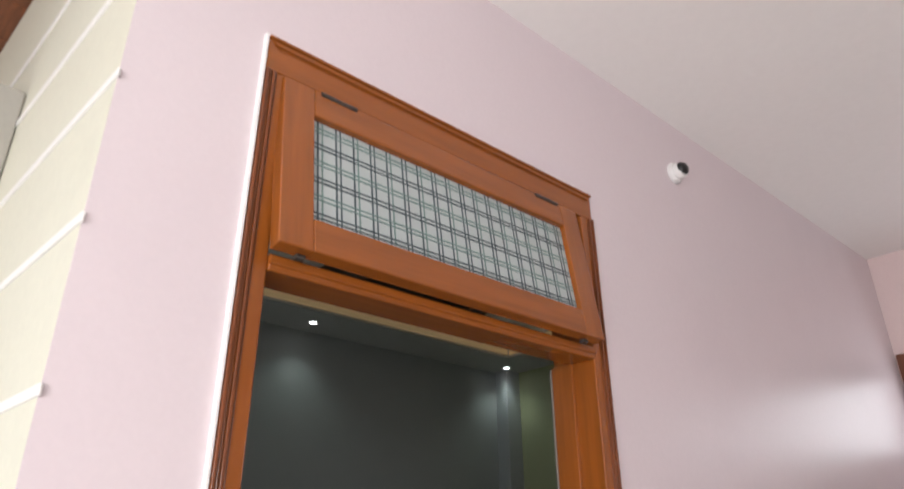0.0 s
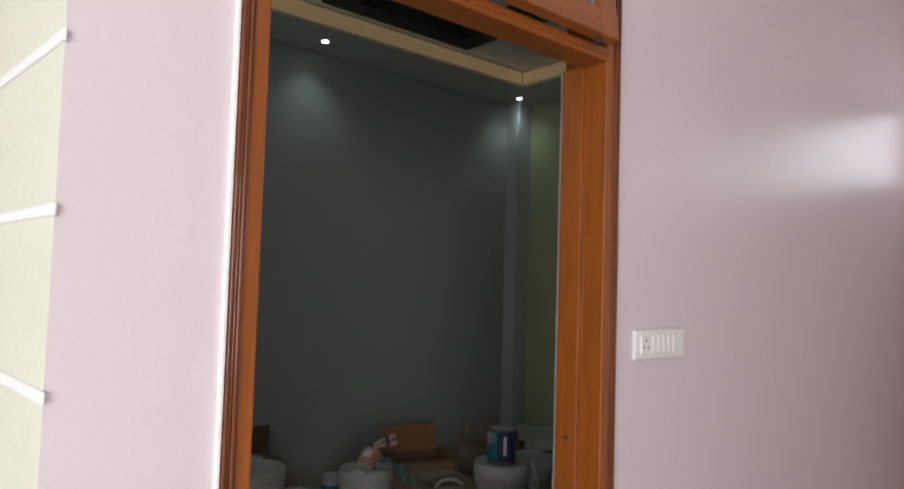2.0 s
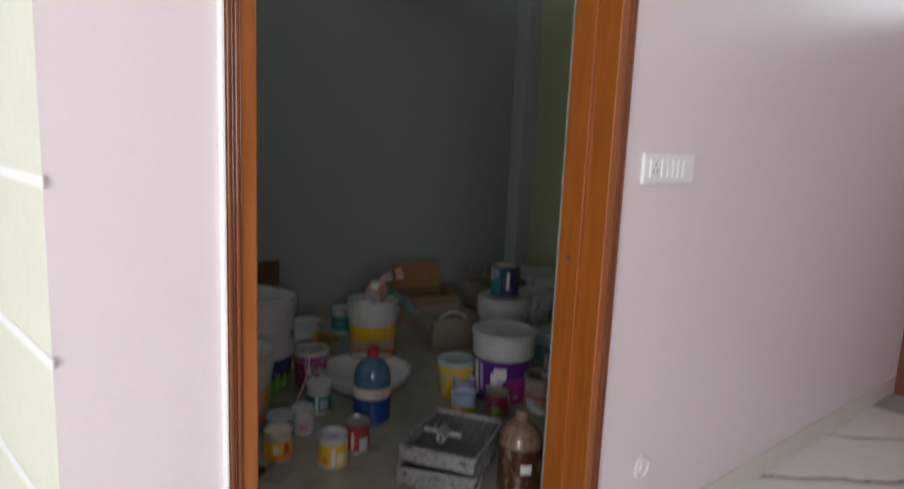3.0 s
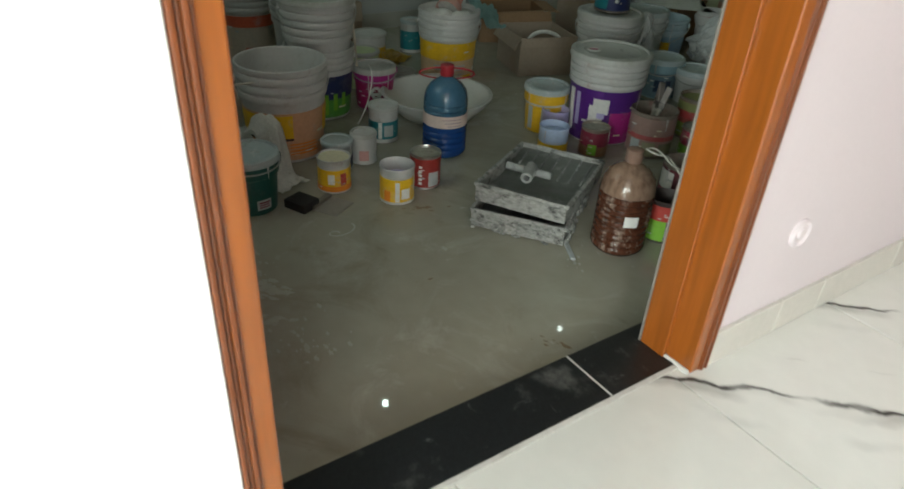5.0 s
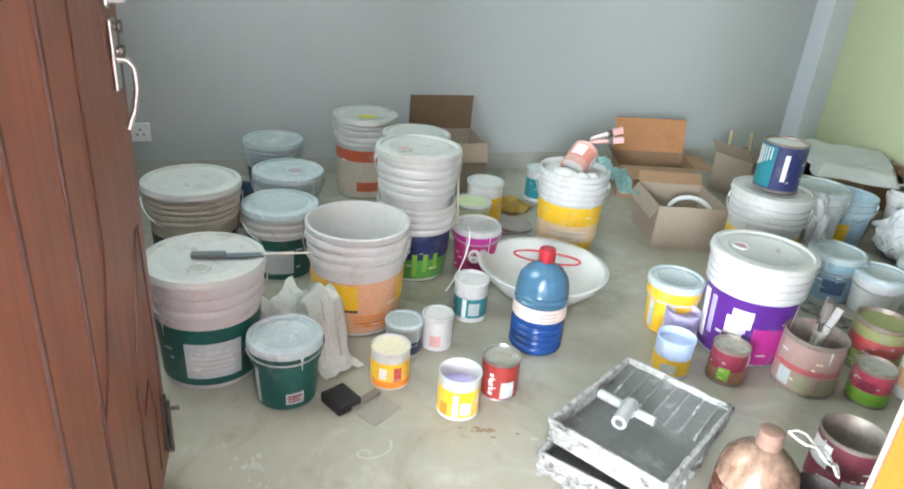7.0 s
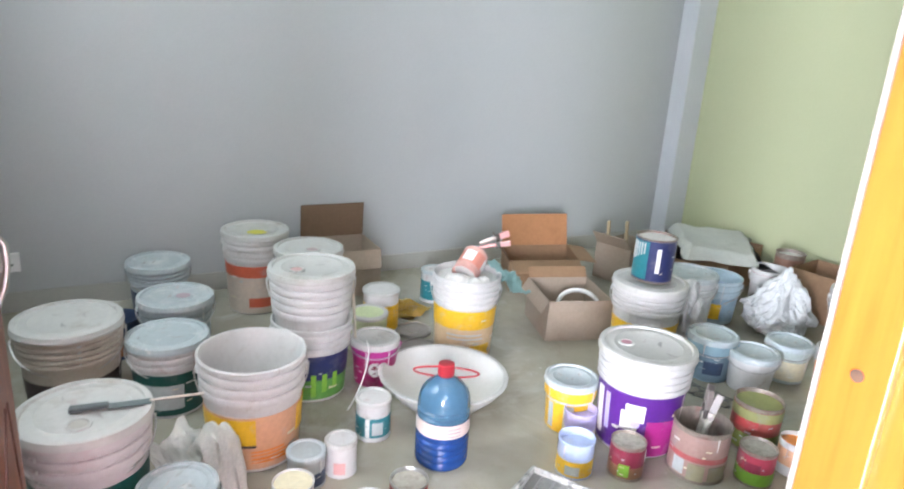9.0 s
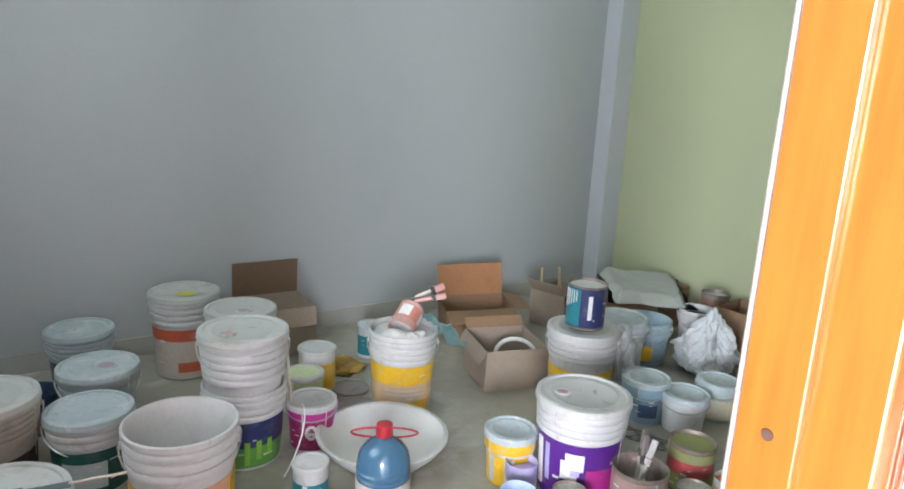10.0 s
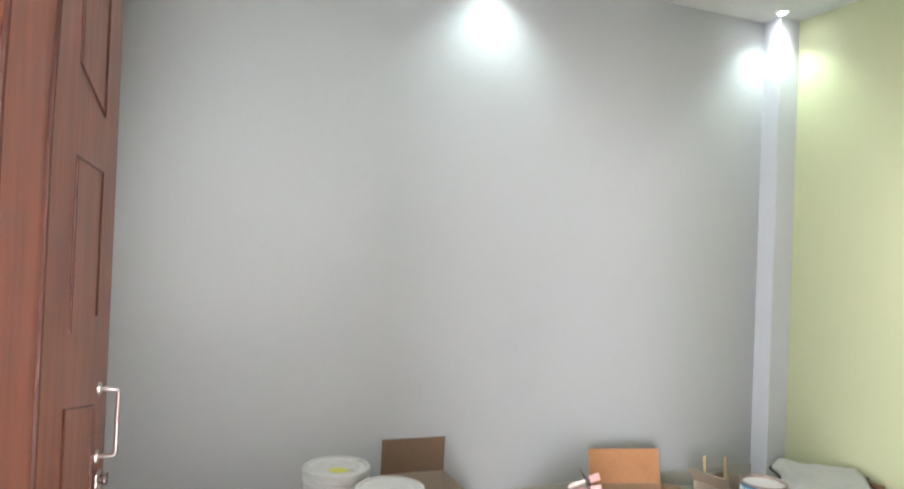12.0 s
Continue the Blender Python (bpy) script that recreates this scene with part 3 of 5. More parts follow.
part("latch", box(LEAF_L - 0.002, LEAF_L + 0.016, -0.028, -0.010, 0.88, 0.93, 0.002), STEEL, leaf)
bm = box(LEAF_L - 0.05, LEAF_L - 0.015, -LEAF_T - 0.006, -LEAF_T, 0.03, 0.17, 0.002)
tube([(LEAF_L - 0.032, -LEAF_T - 0.010, 0.02), (LEAF_L - 0.032, -LEAF_T - 0.010, 0.16)], 0.006, 8, bm)
tube([(LEAF_L - 0.032, -LEAF_T - 0.010, 0.14), (LEAF_L - 0.032, -LEAF_T - 0.035, 0.14)], 0.005, 8, bm)
part("tower_bolt", bm, DARK_STEEL, leaf, "dark tower bolt")

# ---- fixtures on the walls and ceiling ----
switch = thing("switch_plate", "white modular switch plate on the pink wall", "switch", pose(PX, 1.738, 1.281))
part("plate", box(0, 0.012, -0.128, 0.128, -0.042, 0.042, 0.004), PLASTIC, switch)
for k, w in enumerate((0.046, 0.022, 0.022, 0.022, 0.022, 0.022)):
    y = (-0.080, -0.036, -0.009, 0.018, 0.045, 0.072)[k]
    key = part("rocker", box(0.011, 0.0165, y - w / 2, y + w / 2, -0.024, 0.024, 0.002), PLASTIC, switch)
    if k == 0:
        for dy, dz in ((0, 0.012), (-0.010, -0.007), (0.010, -0.007)):
            part("socket_hole", lathe([(0, 0), (0.0035, 0), (0.0035, 0.001), (0, 0.001)], 12), BLACK, key, m=pose(0.0163, y + dy, dz, 0, 90, 0))

dome = thing("dome_camera", "small white dome camera with a dark lens", "security camera", pose(PX, 2.075, 2.86, 0, 90, 0))
part("base", lathe([(0, 0), (0.040, 0), (0.041, 0.010), (0.036, 0.020), (0, 0.022)], 28), PLASTIC, dome, smooth=True)
part("eyeball", lathe([(0, -0.006)] + [(0.032 * math.sin(a), 0.026 - 0.032 * math.cos(a)) for a in (0.3 * k for k in range(1, 11))] + [(0, 0.058)], 28), PLASTIC, dome, smooth=True)
part("lens", lathe([(0, 0), (0.027, 0), (0.025, 0.006), (0.017, 0.014), (0, 0.018)], 24), BLACK, dome, "black lens face", True, pose(-0.003, -0.004, 0.043, 14, -6, 0))

ring = thing("cable_outlet_cover", "small round painted cover on the pink wall", "wall plate", pose(PX, 1.752, 0.362, 0, 90, 0))
part("disc", lathe([(0, 0), (0.037, 0), (0.037, 0.005), (0.031, 0.009), (0.026, 0.004), (0.016, 0.004), (0.013, 0.009), (0, 0.009)], 28), PINK, ring, smooth=True)

outlet = thing("wall_socket", "white wall socket on the grey wall", "socket", pose(BACK, 0.42, 0.24))
part("plate", box(0, 0.012, -0.045, 0.045, -0.045, 0.045, 0.003), PLASTIC, outlet)
for dy, dz in ((0, 0.014), (-0.014, -0.01), (0.014, -0.01)):
    part("socket_hole", lathe([(0, 0), (0.005, 0), (0.005, 0.001), (0, 0.001)], 12), BLACK, outlet, m=pose(0.0121, dy, dz, 0, 90, 0))

spots = ((-4.08, 2.31), (-4.10, 4.29))
for k, (x, y) in enumerate(spots):
    d = thing("downlight", "small lit round ceiling downlight", "light", pose(x, y, ROOM_Z), "ceiling downlights")
    part("trim_ring", lathe([(0.026, 0.0), (0.042, 0.0), (0.042, -0.004), (0.026, -0.006)], 28, close=True), PLASTIC, d)
    part("lens", lathe([(0, -0.003), (0.025, -0.003), (0.025, 0.0), (0, 0.0)], 24), SPOT, d, "glowing white lens")
    lamp("downlight_lamp", "SPOT", 2.5, (0.80, 1.0, 0.95), pose(x, y, ROOM_Z - 0.02), spot=radians(110), blend=0.9, soft=0.02)

# doorway at the hall's end: dark wooden door below a bright fanlight
win = thing("door_end", "dark wooden door with a bright fanlight above", "door", pose(0, END_Y, 0), kind="structure")
for x0, x1, z0, z1 in ((-1.068, -0.99, HALL_FLOOR, 2.53), (0.47, 0.55, HALL_FLOOR, 2.53), (-0.99, 0.47, 2.42, 2.53), (-0.99, 0.47, 1.93, 2.02), (-0.30, -0.24, 2.02, 2.42)):
    part("door_frame", box(x0, x1, -0.03, 0.10, z0, z1, 0.004), LEAF, win)
part("panel", box(-0.99, 0.47, 0.03, 0.07, HALL_FLOOR, 1.93, 0.004), LEAF, win)
for x0, x1 in ((-0.99, -0.30), (-0.24, 0.47)):
    part("pane", box(x0, x1, 0.04, 0.046, 2.02, 2.42), SKYGLOW, win, "bright daylit pane")

# ---- floors in pieces ----


def shared_box(name, sx, sy, sz, mat, bevel):
    return finish(box(0, sx, 0, sy, -sz, 0, bevel), name, mat)


hall_floor = thing("floor_hall", "polished white marble tiles with dark veins", "floor", pose(0, 0, 0), kind="structure")
me = shared_box("tile", 1.197, 0.597, 0.012, MARBLE, 0.0012)
for i in range(7):
    for j in range(13):
        x, y = PX - 0.02 + 1.2 * (i - 4), 1.43 + 0.6 * (j - 8)
        if (x > -1.2 and y + 0.6 < 4.3) or y < 0.0:
            t = new("tile", me)
            t.parent, t.location = hall_floor, (x, y, HALL_FLOOR)
sill = thing("door_sill", "dusty black granite door sill in slabs", "door sill", pose(0, 0, 0), kind="structure")
me = shared_box("slab", 0.152, 0.258, 0.012, STONE, 0.0015)
me2 = shared_box("slab", 0.152, 0.749, 0.012, STONE, 0.0015)
for y, data in ((1.258, me), (0.504, me2)):
    s = new("slab", data)
    s.parent, s.location = sill, (-1.264, y, HALL_FLOOR + 0.003)
part("cement_joint", box(-1.262, -1.1135, 1.2535, 1.2575, HALL_FLOOR - 0.01, HALL_FLOOR + 0.0034), PASTE, sill, "pale joint between the slabs")
part("cement_edge", box(-1.1115, -1.1005, 0.50, 1.523, HALL_FLOOR - 0.012, HALL_FLOOR + 0.0035), PASTE, sill, "rough white cement edge")
bm = tube([(-1.22 + 0.0085 * k + 0.003 * noise.noise((k * 2.1, 0, 0)), Y1 - FW - 0.003 + 0.004 * noise.noise((k * 1.7, 3, 0)), HALL_FLOOR + 0.004) for k in range(18)], 0.006, 6)
part("cement_bead", bm, PASTE, sill, "crumbly white cement at the jamb")
skirt = thing("baseboard_hall", "marble tile skirting along the pink wall", "baseboard", pose(0, 0, 0), kind="structure")
CUTS = (1.525, 1.78, 1.968, 2.36, 2.915, 3.27, 3.87, 4.168)
for y, y1 in ((0.194, 0.442),) + tuple(zip(CUTS, CUTS[1:])):
    t = new("tile", finish(box(0, 0.011, 0, y1 - y - 0.004, 0, 0.097, 0.0015), "tile", SKIRT))
    t.parent, t.location = skirt, (PX, y, HALL_FLOOR)
bm = box(PX, PX + 0.006, 1.53, 4.165, HALL_FLOOR, HALL_FLOOR + 0.095)
part("grout_line", bm, paint(0.10, 0.095, 0.085, 0.9), skirt)

# ---- paint containers ----


def facing(x, y, z=0.0, turn=0.0):
    """A pose on the floor whose local x points towards the doorway."""
    return pose(x, y, z, 0, 0, math.degrees(math.atan2(0.78 - y, -0.9 - x)) + turn)


dice = random.Random(7)


def drip(rad, h, a, w, f1, f0, mat, parent, lift):
    """A run of dried paint down a round side, narrowing to a rounded end."""
    bm = bmesh.new()
    rows = []
    for k in range(9):
        u = k / 8
        f = f1 + (f0 - f1) * u
        half = 0.5 * w * (1 - 0.45 * u) * (1 + 0.25 * math.sin(5 * u + a)) * (math.sqrt(max(0.0, 1 - u ** 6)) + 0.05)
        rows.append([bm.verts.new(((rad(f) + e) * math.cos(radians(q)), (rad(f) + e) * math.sin(radians(q)), f * h)) for q, e in ((a - half, lift), (a, lift + 0.0018), (a + half, lift))])
    for p, q in zip(rows, rows[1:]):
        for k in range(2):
            bm.faces.new((p[k], p[k + 1], q[k + 1], q[k]))
    part("paint_drip", bm, mat, parent, smooth=True)


def soil(ob, rad, h, bands, lift, small):
    """Drips from the rim and small unreadable print on the label."""
    for k in range(dice.randint(0, 1) if small else dice.randint(1, 2)):
        drip(rad, h, dice.uniform(-75, 75), dice.uniform(2, 4.5), 0.93, dice.uniform(0.35, 0.75), dice.choice(DRIPS), ob, lift + 0.002)
    if bands:
        lo, hi = min(b[0] for b in bands), max(b[1] for b in bands)
        for k in range(6):
            a, f = dice.uniform(-70, 65), lo + (hi - lo) * dice.uniform(0.12, 0.8)
            w, t = dice.uniform(5, 16), (hi - lo) * dice.uniform(0.02, 0.045)
            part("print_mark", arc(rad(f) + lift, rad(f + t) + lift, f * h, (f + t) * h, a, a + w, 0.0005), dice.choice(PRINTS), ob)


def pail(name, label, category, x, y, h, d, body=BUCKET, lid=None, bands=(), patches=(), ribs=4, handle=True, z=0.0, turn=0.0, inside=None, fill=0.0, drop=35, lean=(0, 0), collar=0.655, group="paint buckets", blotch=None, smear=False):
    """A tapered plastic pail: body with collar ribs, printed bands and label patches, lid or open mouth, wire handle."""
    R = d / 2
    m = facing(x, y, z, turn)
    if lean != (0, 0):
        m = m @ pose(0, 0, 0, lean[0], lean[1], 0)
    ob = thing(name, label, category, m, group)
    rb = 0.83 * R
    rad = lambda f: rb + (0.965 * R - rb) * f  # noqa: E731
    prof = [(0, 0.004), (rb * 0.9, 0.0), (rb, 0.004), (rad(0.35), 0.35 * h), (rad(0.62), 0.62 * h)]
    z0 = collar
    w = (0.945 - z0) / max(1, ribs)
    for k in range(ribs):
        a = z0 + w * k
        edge = rad(a + 0.5 * w) + 0.052 * R
        prof += [(rad(a) + 0.004 * R, a * h), (edge - 0.010 * R, (a + 0.06 * w) * h), (edge, (a + 0.16 * w) * h), (edge, (a + 0.66 * w) * h), (edge - 0.012 * R, (a + 0.78 * w) * h), (rad(a + w) + 0.008 * R, (a + 0.82 * w) * h)]
    top = h - 0.014 if lid else h
    prof += [(0.97 * R, 0.95 * h), (1.01 * R, 0.955 * h), (1.01 * R, top - 0.002), (0.995 * R, top), (0.965 * R, top)]
    if not lid:
        prof += [(0.93 * R, 0.98 * h), (0.9 * R, 0.6 * h), (0.84 * R, max(fill, 0.05) * h + 0.004), (0, max(fill, 0.05) * h + 0.004)]
    else:
        prof += [(0, top)]
    part("body", lathe(prof, 44), body, ob, smooth=True)
    if not lid and inside:
        f = max(fill, 0.12)
        part("paint_fill", lathe([(0, f * h + 0.006), (0.80 * R + 0.07 * R * f, f * h + 0.006), (0.80 * R, f * h), (0, f * h)], 36), inside, ob, smooth=True)
    if lid:
        part("lid", lathe([(0, h - 0.006), (0.70 * R, h - 0.007), (0.72 * R, h - 0.0055), (0.74 * R, h - 0.007), (0.90 * R, h - 0.007), (0.92 * R, h), (0.985 * R, h), (1.025 * R, h - 0.003), (1.03 * R, h - 0.016), (1.045 * R, h - 0.020), (1.04 * R, h - 0.025), (1.01 * R, h - 0.026)], 44), lid, ob, smooth=True)
    if lid:
        for k in range(4):
            q, d, size, turned = dice.uniform(0, 6.3), R * dice.uniform(0.1, 0.62), dice.uniform(0.008, 0.024) * R / 0.15, dice.uniform(0, 180)
            thin = dice.uniform(0.10, 0.35)
            bm = bmesh.new()
            bm.faces.new([bm.verts.new((size * (1 + 0.9 * noise.noise((4 * math.cos(b) + k, 4 * math.sin(b), x * 7))) * math.cos(b), size * thin * (1 + 1.2 * noise.noise((5 * math.cos(b), 5 * math.sin(b) + k, y * 7))) * math.sin(b) + 0.25 * size * math.cos(b) ** 2, 0.0)) for b in (2 * math.pi * i / 32 for i in range(32))])
            part("scuff", bm, dice.choice(SCUFFS), ob, m=pose(d * math.cos(q), d * math.sin(q), h - 0.0052 + 0.0003 * k, 0, 0, turned))
    if blotch:
        bmat, bx, by, br = blotch
        if smear:
            bm = bmesh.new()
            ring = [bm.verts.new((bx * R + br * (1 + 0.35 * noise.noise((k, x * 9, y * 9))) * math.cos(k / 16 * 2 * math.pi), by * R + br * 1.3 * (1 + 0.35 * noise.noise((k * 0.7, y * 9, 3))) * math.sin(k / 16 * 2 * math.pi), h - 0.0035)) for k in range(16)]
            bm.faces.new(ring)
            part("paint_blotch", bm, bmat, ob)
        else:
            cap = part("spout_cap", lathe([(0, 0.0), (0.72 * br, 0.0), (0.78 * br, 0.003), (br, 0.003), (1.05 * br, -0.002)], 28), lid, ob, smooth=True, m=pose(bx * R, by * R, h - 0.0045))
            part("cap_print", lathe([(0, 0.0015), (0.7 * br, 0.0015), (0.7 * br, 0.0003), (0, 0.0003)], 24), bmat, cap)
    for k, (f0, f1, mat) in enumerate(bands):
        part("label_band", arc(rad(f0) + 0.0004 + 0.0014 * k, rad(f1) + 0.0004 + 0.0014 * k, f0 * h, f1 * h, 0, 360, 0.0012, n=44), mat, ob, smooth=True)
    for k, (a0, a1, f0, f1, mat) in enumerate(patches):
        part("label_patch", arc(rad(f0) + 0.0032, rad(f1) + 0.0032, f0 * h, f1 * h, a0, a1, 0.0008 + 0.0009 * (k % 5)), mat, ob, smooth=True)
    soil(ob, rad, h, bands, 0.0042, False)
    if handle:
        hz, pts = 0.84 * h, []
        tilt = radians(-drop)
        for k in range(17):
            a = math.pi * k / 16
            c, s = math.cos(a), math.sin(a)
            pts.append((1.05 * R * s * math.cos(tilt), 1.05 * R * c, hz + 1.05 * R * s * math.sin(tilt)))
        part("wire_handle", tube(pts, 0.0028, 6), WIRE, ob, smooth=True)
        for s in (-1, 1):
            part("handle_lug", lathe([(0, 0), (0.013, 0), (0.013, 0.012), (0, 0.012)], 14), body, ob, m=pose(0, s * (R * 0.955), hz, -s * 90, 0, 0))
    return ob


def can(name, label, x, y, h, d, body, lid=None, bands=(), patches=(), z=0.0, turn=0.0, inside=None, fill=0.7, m=None, group="small paint tins", category="paint can", soiled=True):
    """A straight can with rolled rims, a printed sleeve and patches, closed or open."""
    R = d / 2
    ob = thing(name, label, category, m or facing(x, y, z, turn), group)
    prof = [(0, 0.003), (0.94 * R, 0.003), (0.96 * R, 0), (R, 0.002), (R, 0.006), (0.965 * R, 0.009), (0.965 * R, h - 0.010), (R, h - 0.007), (R, h - 0.001), (0.96 * R, h)]
    if not lid:
        prof += [(0.93 * R, h - 0.004), (0.92 * R, fill * h), (0, fill * h)]
    else:
        prof += [(0, h)]
    part("body", lathe(prof, 36), body, ob, smooth=True)
    if lid:
        part("lid", lathe([(0, h - 0.001), (0.78 * R, h - 0.001), (0.82 * R, h + 0.003), (0.97 * R, h + 0.004), (1.03 * R, h), (1.03 * R, h - 0.012), (R, h - 0.013)], 36), lid, ob, smooth=True)
    elif inside:
        part("paint_fill", lathe([(0, fill * h + 0.003), (0.91 * R, fill * h + 0.003), (0.91 * R, fill * h), (0, fill * h)], 30), inside, ob, smooth=True)
    for k, (f0, f1, mat) in enumerate(bands):
        part("label_band", arc(0.966 * R + 0.0012 * k, 0.966 * R + 0.0012 * k, f0 * h, f1 * h, 0, 360, 0.0010, n=36), mat, ob, smooth=True)
    for k, (a0, a1, f0, f1, mat) in enumerate(patches):
        part("label_patch", arc(0.966 * R + 0.0024, 0.966 * R + 0.0024, f0 * h, f1 * h, a0, a1, 0.0006 + 0.0006 * (k % 5)), mat, ob, smooth=True)
    if soiled:
        soil(ob, lambda f: 0.966 * R, h, bands, 0.0034, True)
    return ob


TEALG, TEAL, NAVY, PURPLE, MAGENTA = paint(0.008, 0.075, 0.062), paint(0.025, 0.18, 0.21), paint(0.02, 0.026, 0.10), paint(0.085, 0.017, 0.20), paint(0.36, 0.02, 0.20)
YELLOW, ORANGE, PEACH, MAROON, LIME = paint(0.75, 0.45, 0.02), paint(0.72, 0.22, 0.02), paint(0.62, 0.34, 0.20), paint(0.20, 0.02, 0.045), paint(0.20, 0.42, 0.04)
LWHITE, LGREY, REDP, LAV, PALEB = paint(0.7, 0.69, 0.66), paint(0.42, 0.45, 0.45), paint(0.42, 0.05, 0.04), paint(0.42, 0.38, 0.62), paint(0.40, 0.48, 0.66)
DKBLUE, CREAMY, REDBAND, LGREEN, BLUEG = paint(0.03, 0.05, 0.10), paint(0.66, 0.60, 0.42), paint(0.50, 0.10, 0.05), paint(0.10, 0.30, 0.05), paint(0.22, 0.33, 0.38)


SCUFFS = (paint(0.40, 0.385, 0.36), paint(0.36, 0.35, 0.33), paint(0.43, 0.385, 0.37), paint(0.34, 0.335, 0.32))
DRIPS = (BUCKET, BUCKET, PASTE, PASTE, LGREY, paint(0.5, 0.42, 0.40))
PRINTS = (LWHITE, CREAMY, LGREY, LGREY)


def bars(a0, a1, f0, f1, n, mat):
    """Unreadable lines of print as thin bars."""
    step = (f1 - f0) / n
    return [(a0, a1 - 3 * (k % 2), f0 + step * (k + 0.25), f0 + step * (k + 0.62), mat) for k in range(n)]


def emblem(a, half, f, tall, mat):
    """A round printed mark as a stack of bars."""
    return [(a - half * math.sqrt(1 - u * u), a + half * math.sqrt(1 - u * u), f + tall * (u - 0.11), f + tall * (u + 0.11), mat) for u in (-0.88, -0.66, -0.44, -0.22, 0.0, 0.22, 0.44, 0.66, 0.88)]


pail("paint_bucket", "large white bucket with green label and pale lid", "bucket", -2.62, 0.71, 0.36, 0.32, BUCKET_P, LID, [(0.05, 0.56, TEALG)], [(-30, 32, 0.12, 0.44, LGREY)] + bars(-24, 24, 0.16, 0.38, 5, BUCKET), 3, blotch=(paint(0.40, 0.38, 0.34), 0.45, -0.1, 0.03))
pail("paint_bucket", "large dirty beige bucket with ribbed collar and lid", "bucket", -3.26, 0.67, 0.36, 0.33, BUCKET_B, LID, [(0.08, 0.50, SOOT)], (), 5)
pail("paint_bucket", "white bucket with dark green label and smeared lid", "bucket", -3.20, 0.97, 0.28, 0.27, BUCKET, LID_G, [(0.05, 0.62, TEALG)], [(-45, 20, 0.14, 0.48, LGREY)], 3)
pail("paint_bucket", "grey white bucket with smeared lid", "bucket", -3.57, 1.04, 0.28, 0.285, paint(0.33, 0.37, 0.38), LID_G, [(0.05, 0.5, paint(0.25, 0.3, 0.31))], (), 2, blotch=(paint(0.40, 0.30, 0.33), 0.1, 0.2, 0.04))
pail("paint_bucket", "grey ribbed bucket with pale lid by the wall", "bucket", -4.03, 1.02, 0.28, 0.27, paint(0.38, 0.42, 0.44), LID_G, [(0.05, 0.55, DKBLUE)], (), 4)
pail("paint_bucket", "white bucket with red bands and a yellow smear on its lid", "bucket", -4.02, 1.46, 0.40, 0.31, BUCKET, LID, [(0.02, 0.56, paint(0.52, 0.44, 0.37)), (0.48, 0.62, REDBAND)], [(-15, 30, 0.10, 0.22, REDBAND)], 4, blotch=(paint(0.55, 0.50, 0.05), 0.35, 0.05, 0.035), smear=True)
pail("paint_bucket", "white bucket with a pale lid", "bucket", -3.67, 1.62, 0.40, 0.30, BUCKET, LID, [], (), 4, blotch=(paint(0.42, 0.32, 0.32), 0.25, 0.1, 0.035))
pail("paint_bucket", "stained white bucket with navy and green label", "bucket", -3.13, 1.47, 0.30, 0.30, BUCKET, None, [(0.05, 0.32, LGREEN), (0.32, 0.66, NAVY)], [(-40, -5, 0.42, 0.62, LWHITE)] + [(-55 + 18 * k, -47 + 18 * k, 0.1 + 0.05 * (k % 3), 0.40, LIME) for k in range(6)], 3, drop=70)
pail("paint_bucket", "white ribbed bucket with lid nested in another bucket", "bucket", -3.13, 1.47, 0.30, 0.31, BUCKET, LID, [], (), 5, z=0.205, collar=0.42, handle=True, drop=60, blotch=(paint(0.50, 0.30, 0.28), 0.25, -0.35, 0.03))
pail("paint_bucket", "open white bucket with yellow and peach label", "bucket", -2.81, 1.18, 0.36, 0.335, BUCKET, None, [(0.04, 0.56, PEACH)], [(-85, 2, 0.29, 0.54, YELLOW), (-85, 2, 0.265, 0.29, SOOT), (58, 100, 0.29, 0.54, YELLOW)] + bars(-4, 40, 0.10, 0.24, 4, ORANGE), 3, inside=PASTE, fill=0.3, handle=True, drop=80)
pail("paint_bucket", "white bucket with yellow label and a wire handle", "bucket", -3.20, 2.18, 0.375, 0.295, BUCKET, None, [(0.04, 0.62, paint(0.62, 0.45, 0.28)), (0.42, 0.64, YELLOW)], [(15, 60, 0.06, 0.22, YELLOW)] + bars(-30, 40, 0.28, 0.38, 2, BUCKET), 4, inside=PASTE, fill=0.93, drop=42)
pail("paint_bucket", "white bucket with purple label and stained lid", "bucket", -2.36, 2.43, 0.37, 0.325, BUCKET, LID, [(0.03, 0.64, PURPLE)], [(15, 75, 0.03, 0.4, MAGENTA), (-20, 3, 0.28, 0.47, LWHITE), (-14, 11, 0.38, 0.55, LWHITE), (-6, 6, 0.33, 0.39, LAV), (-62, -52, 0.12, 0.60, LWHITE), (-46, -38, 0.2, 0.58, LAV)] + bars(-18, 6, 0.12, 0.26, 3, LAV), 4, handle=False, blotch=(paint(0.48, 0.20, 0.26), 0.1, -0.45, 0.026))
pail("paint_bucket", "white bucket with pale lid under a tin", "bucket", -2.85, 2.91, 0.38, 0.315, BUCKET, LID, [(0.04, 0.55, CREAMY), (0.40, 0.55, YELLOW)], (), 4, drop=50)
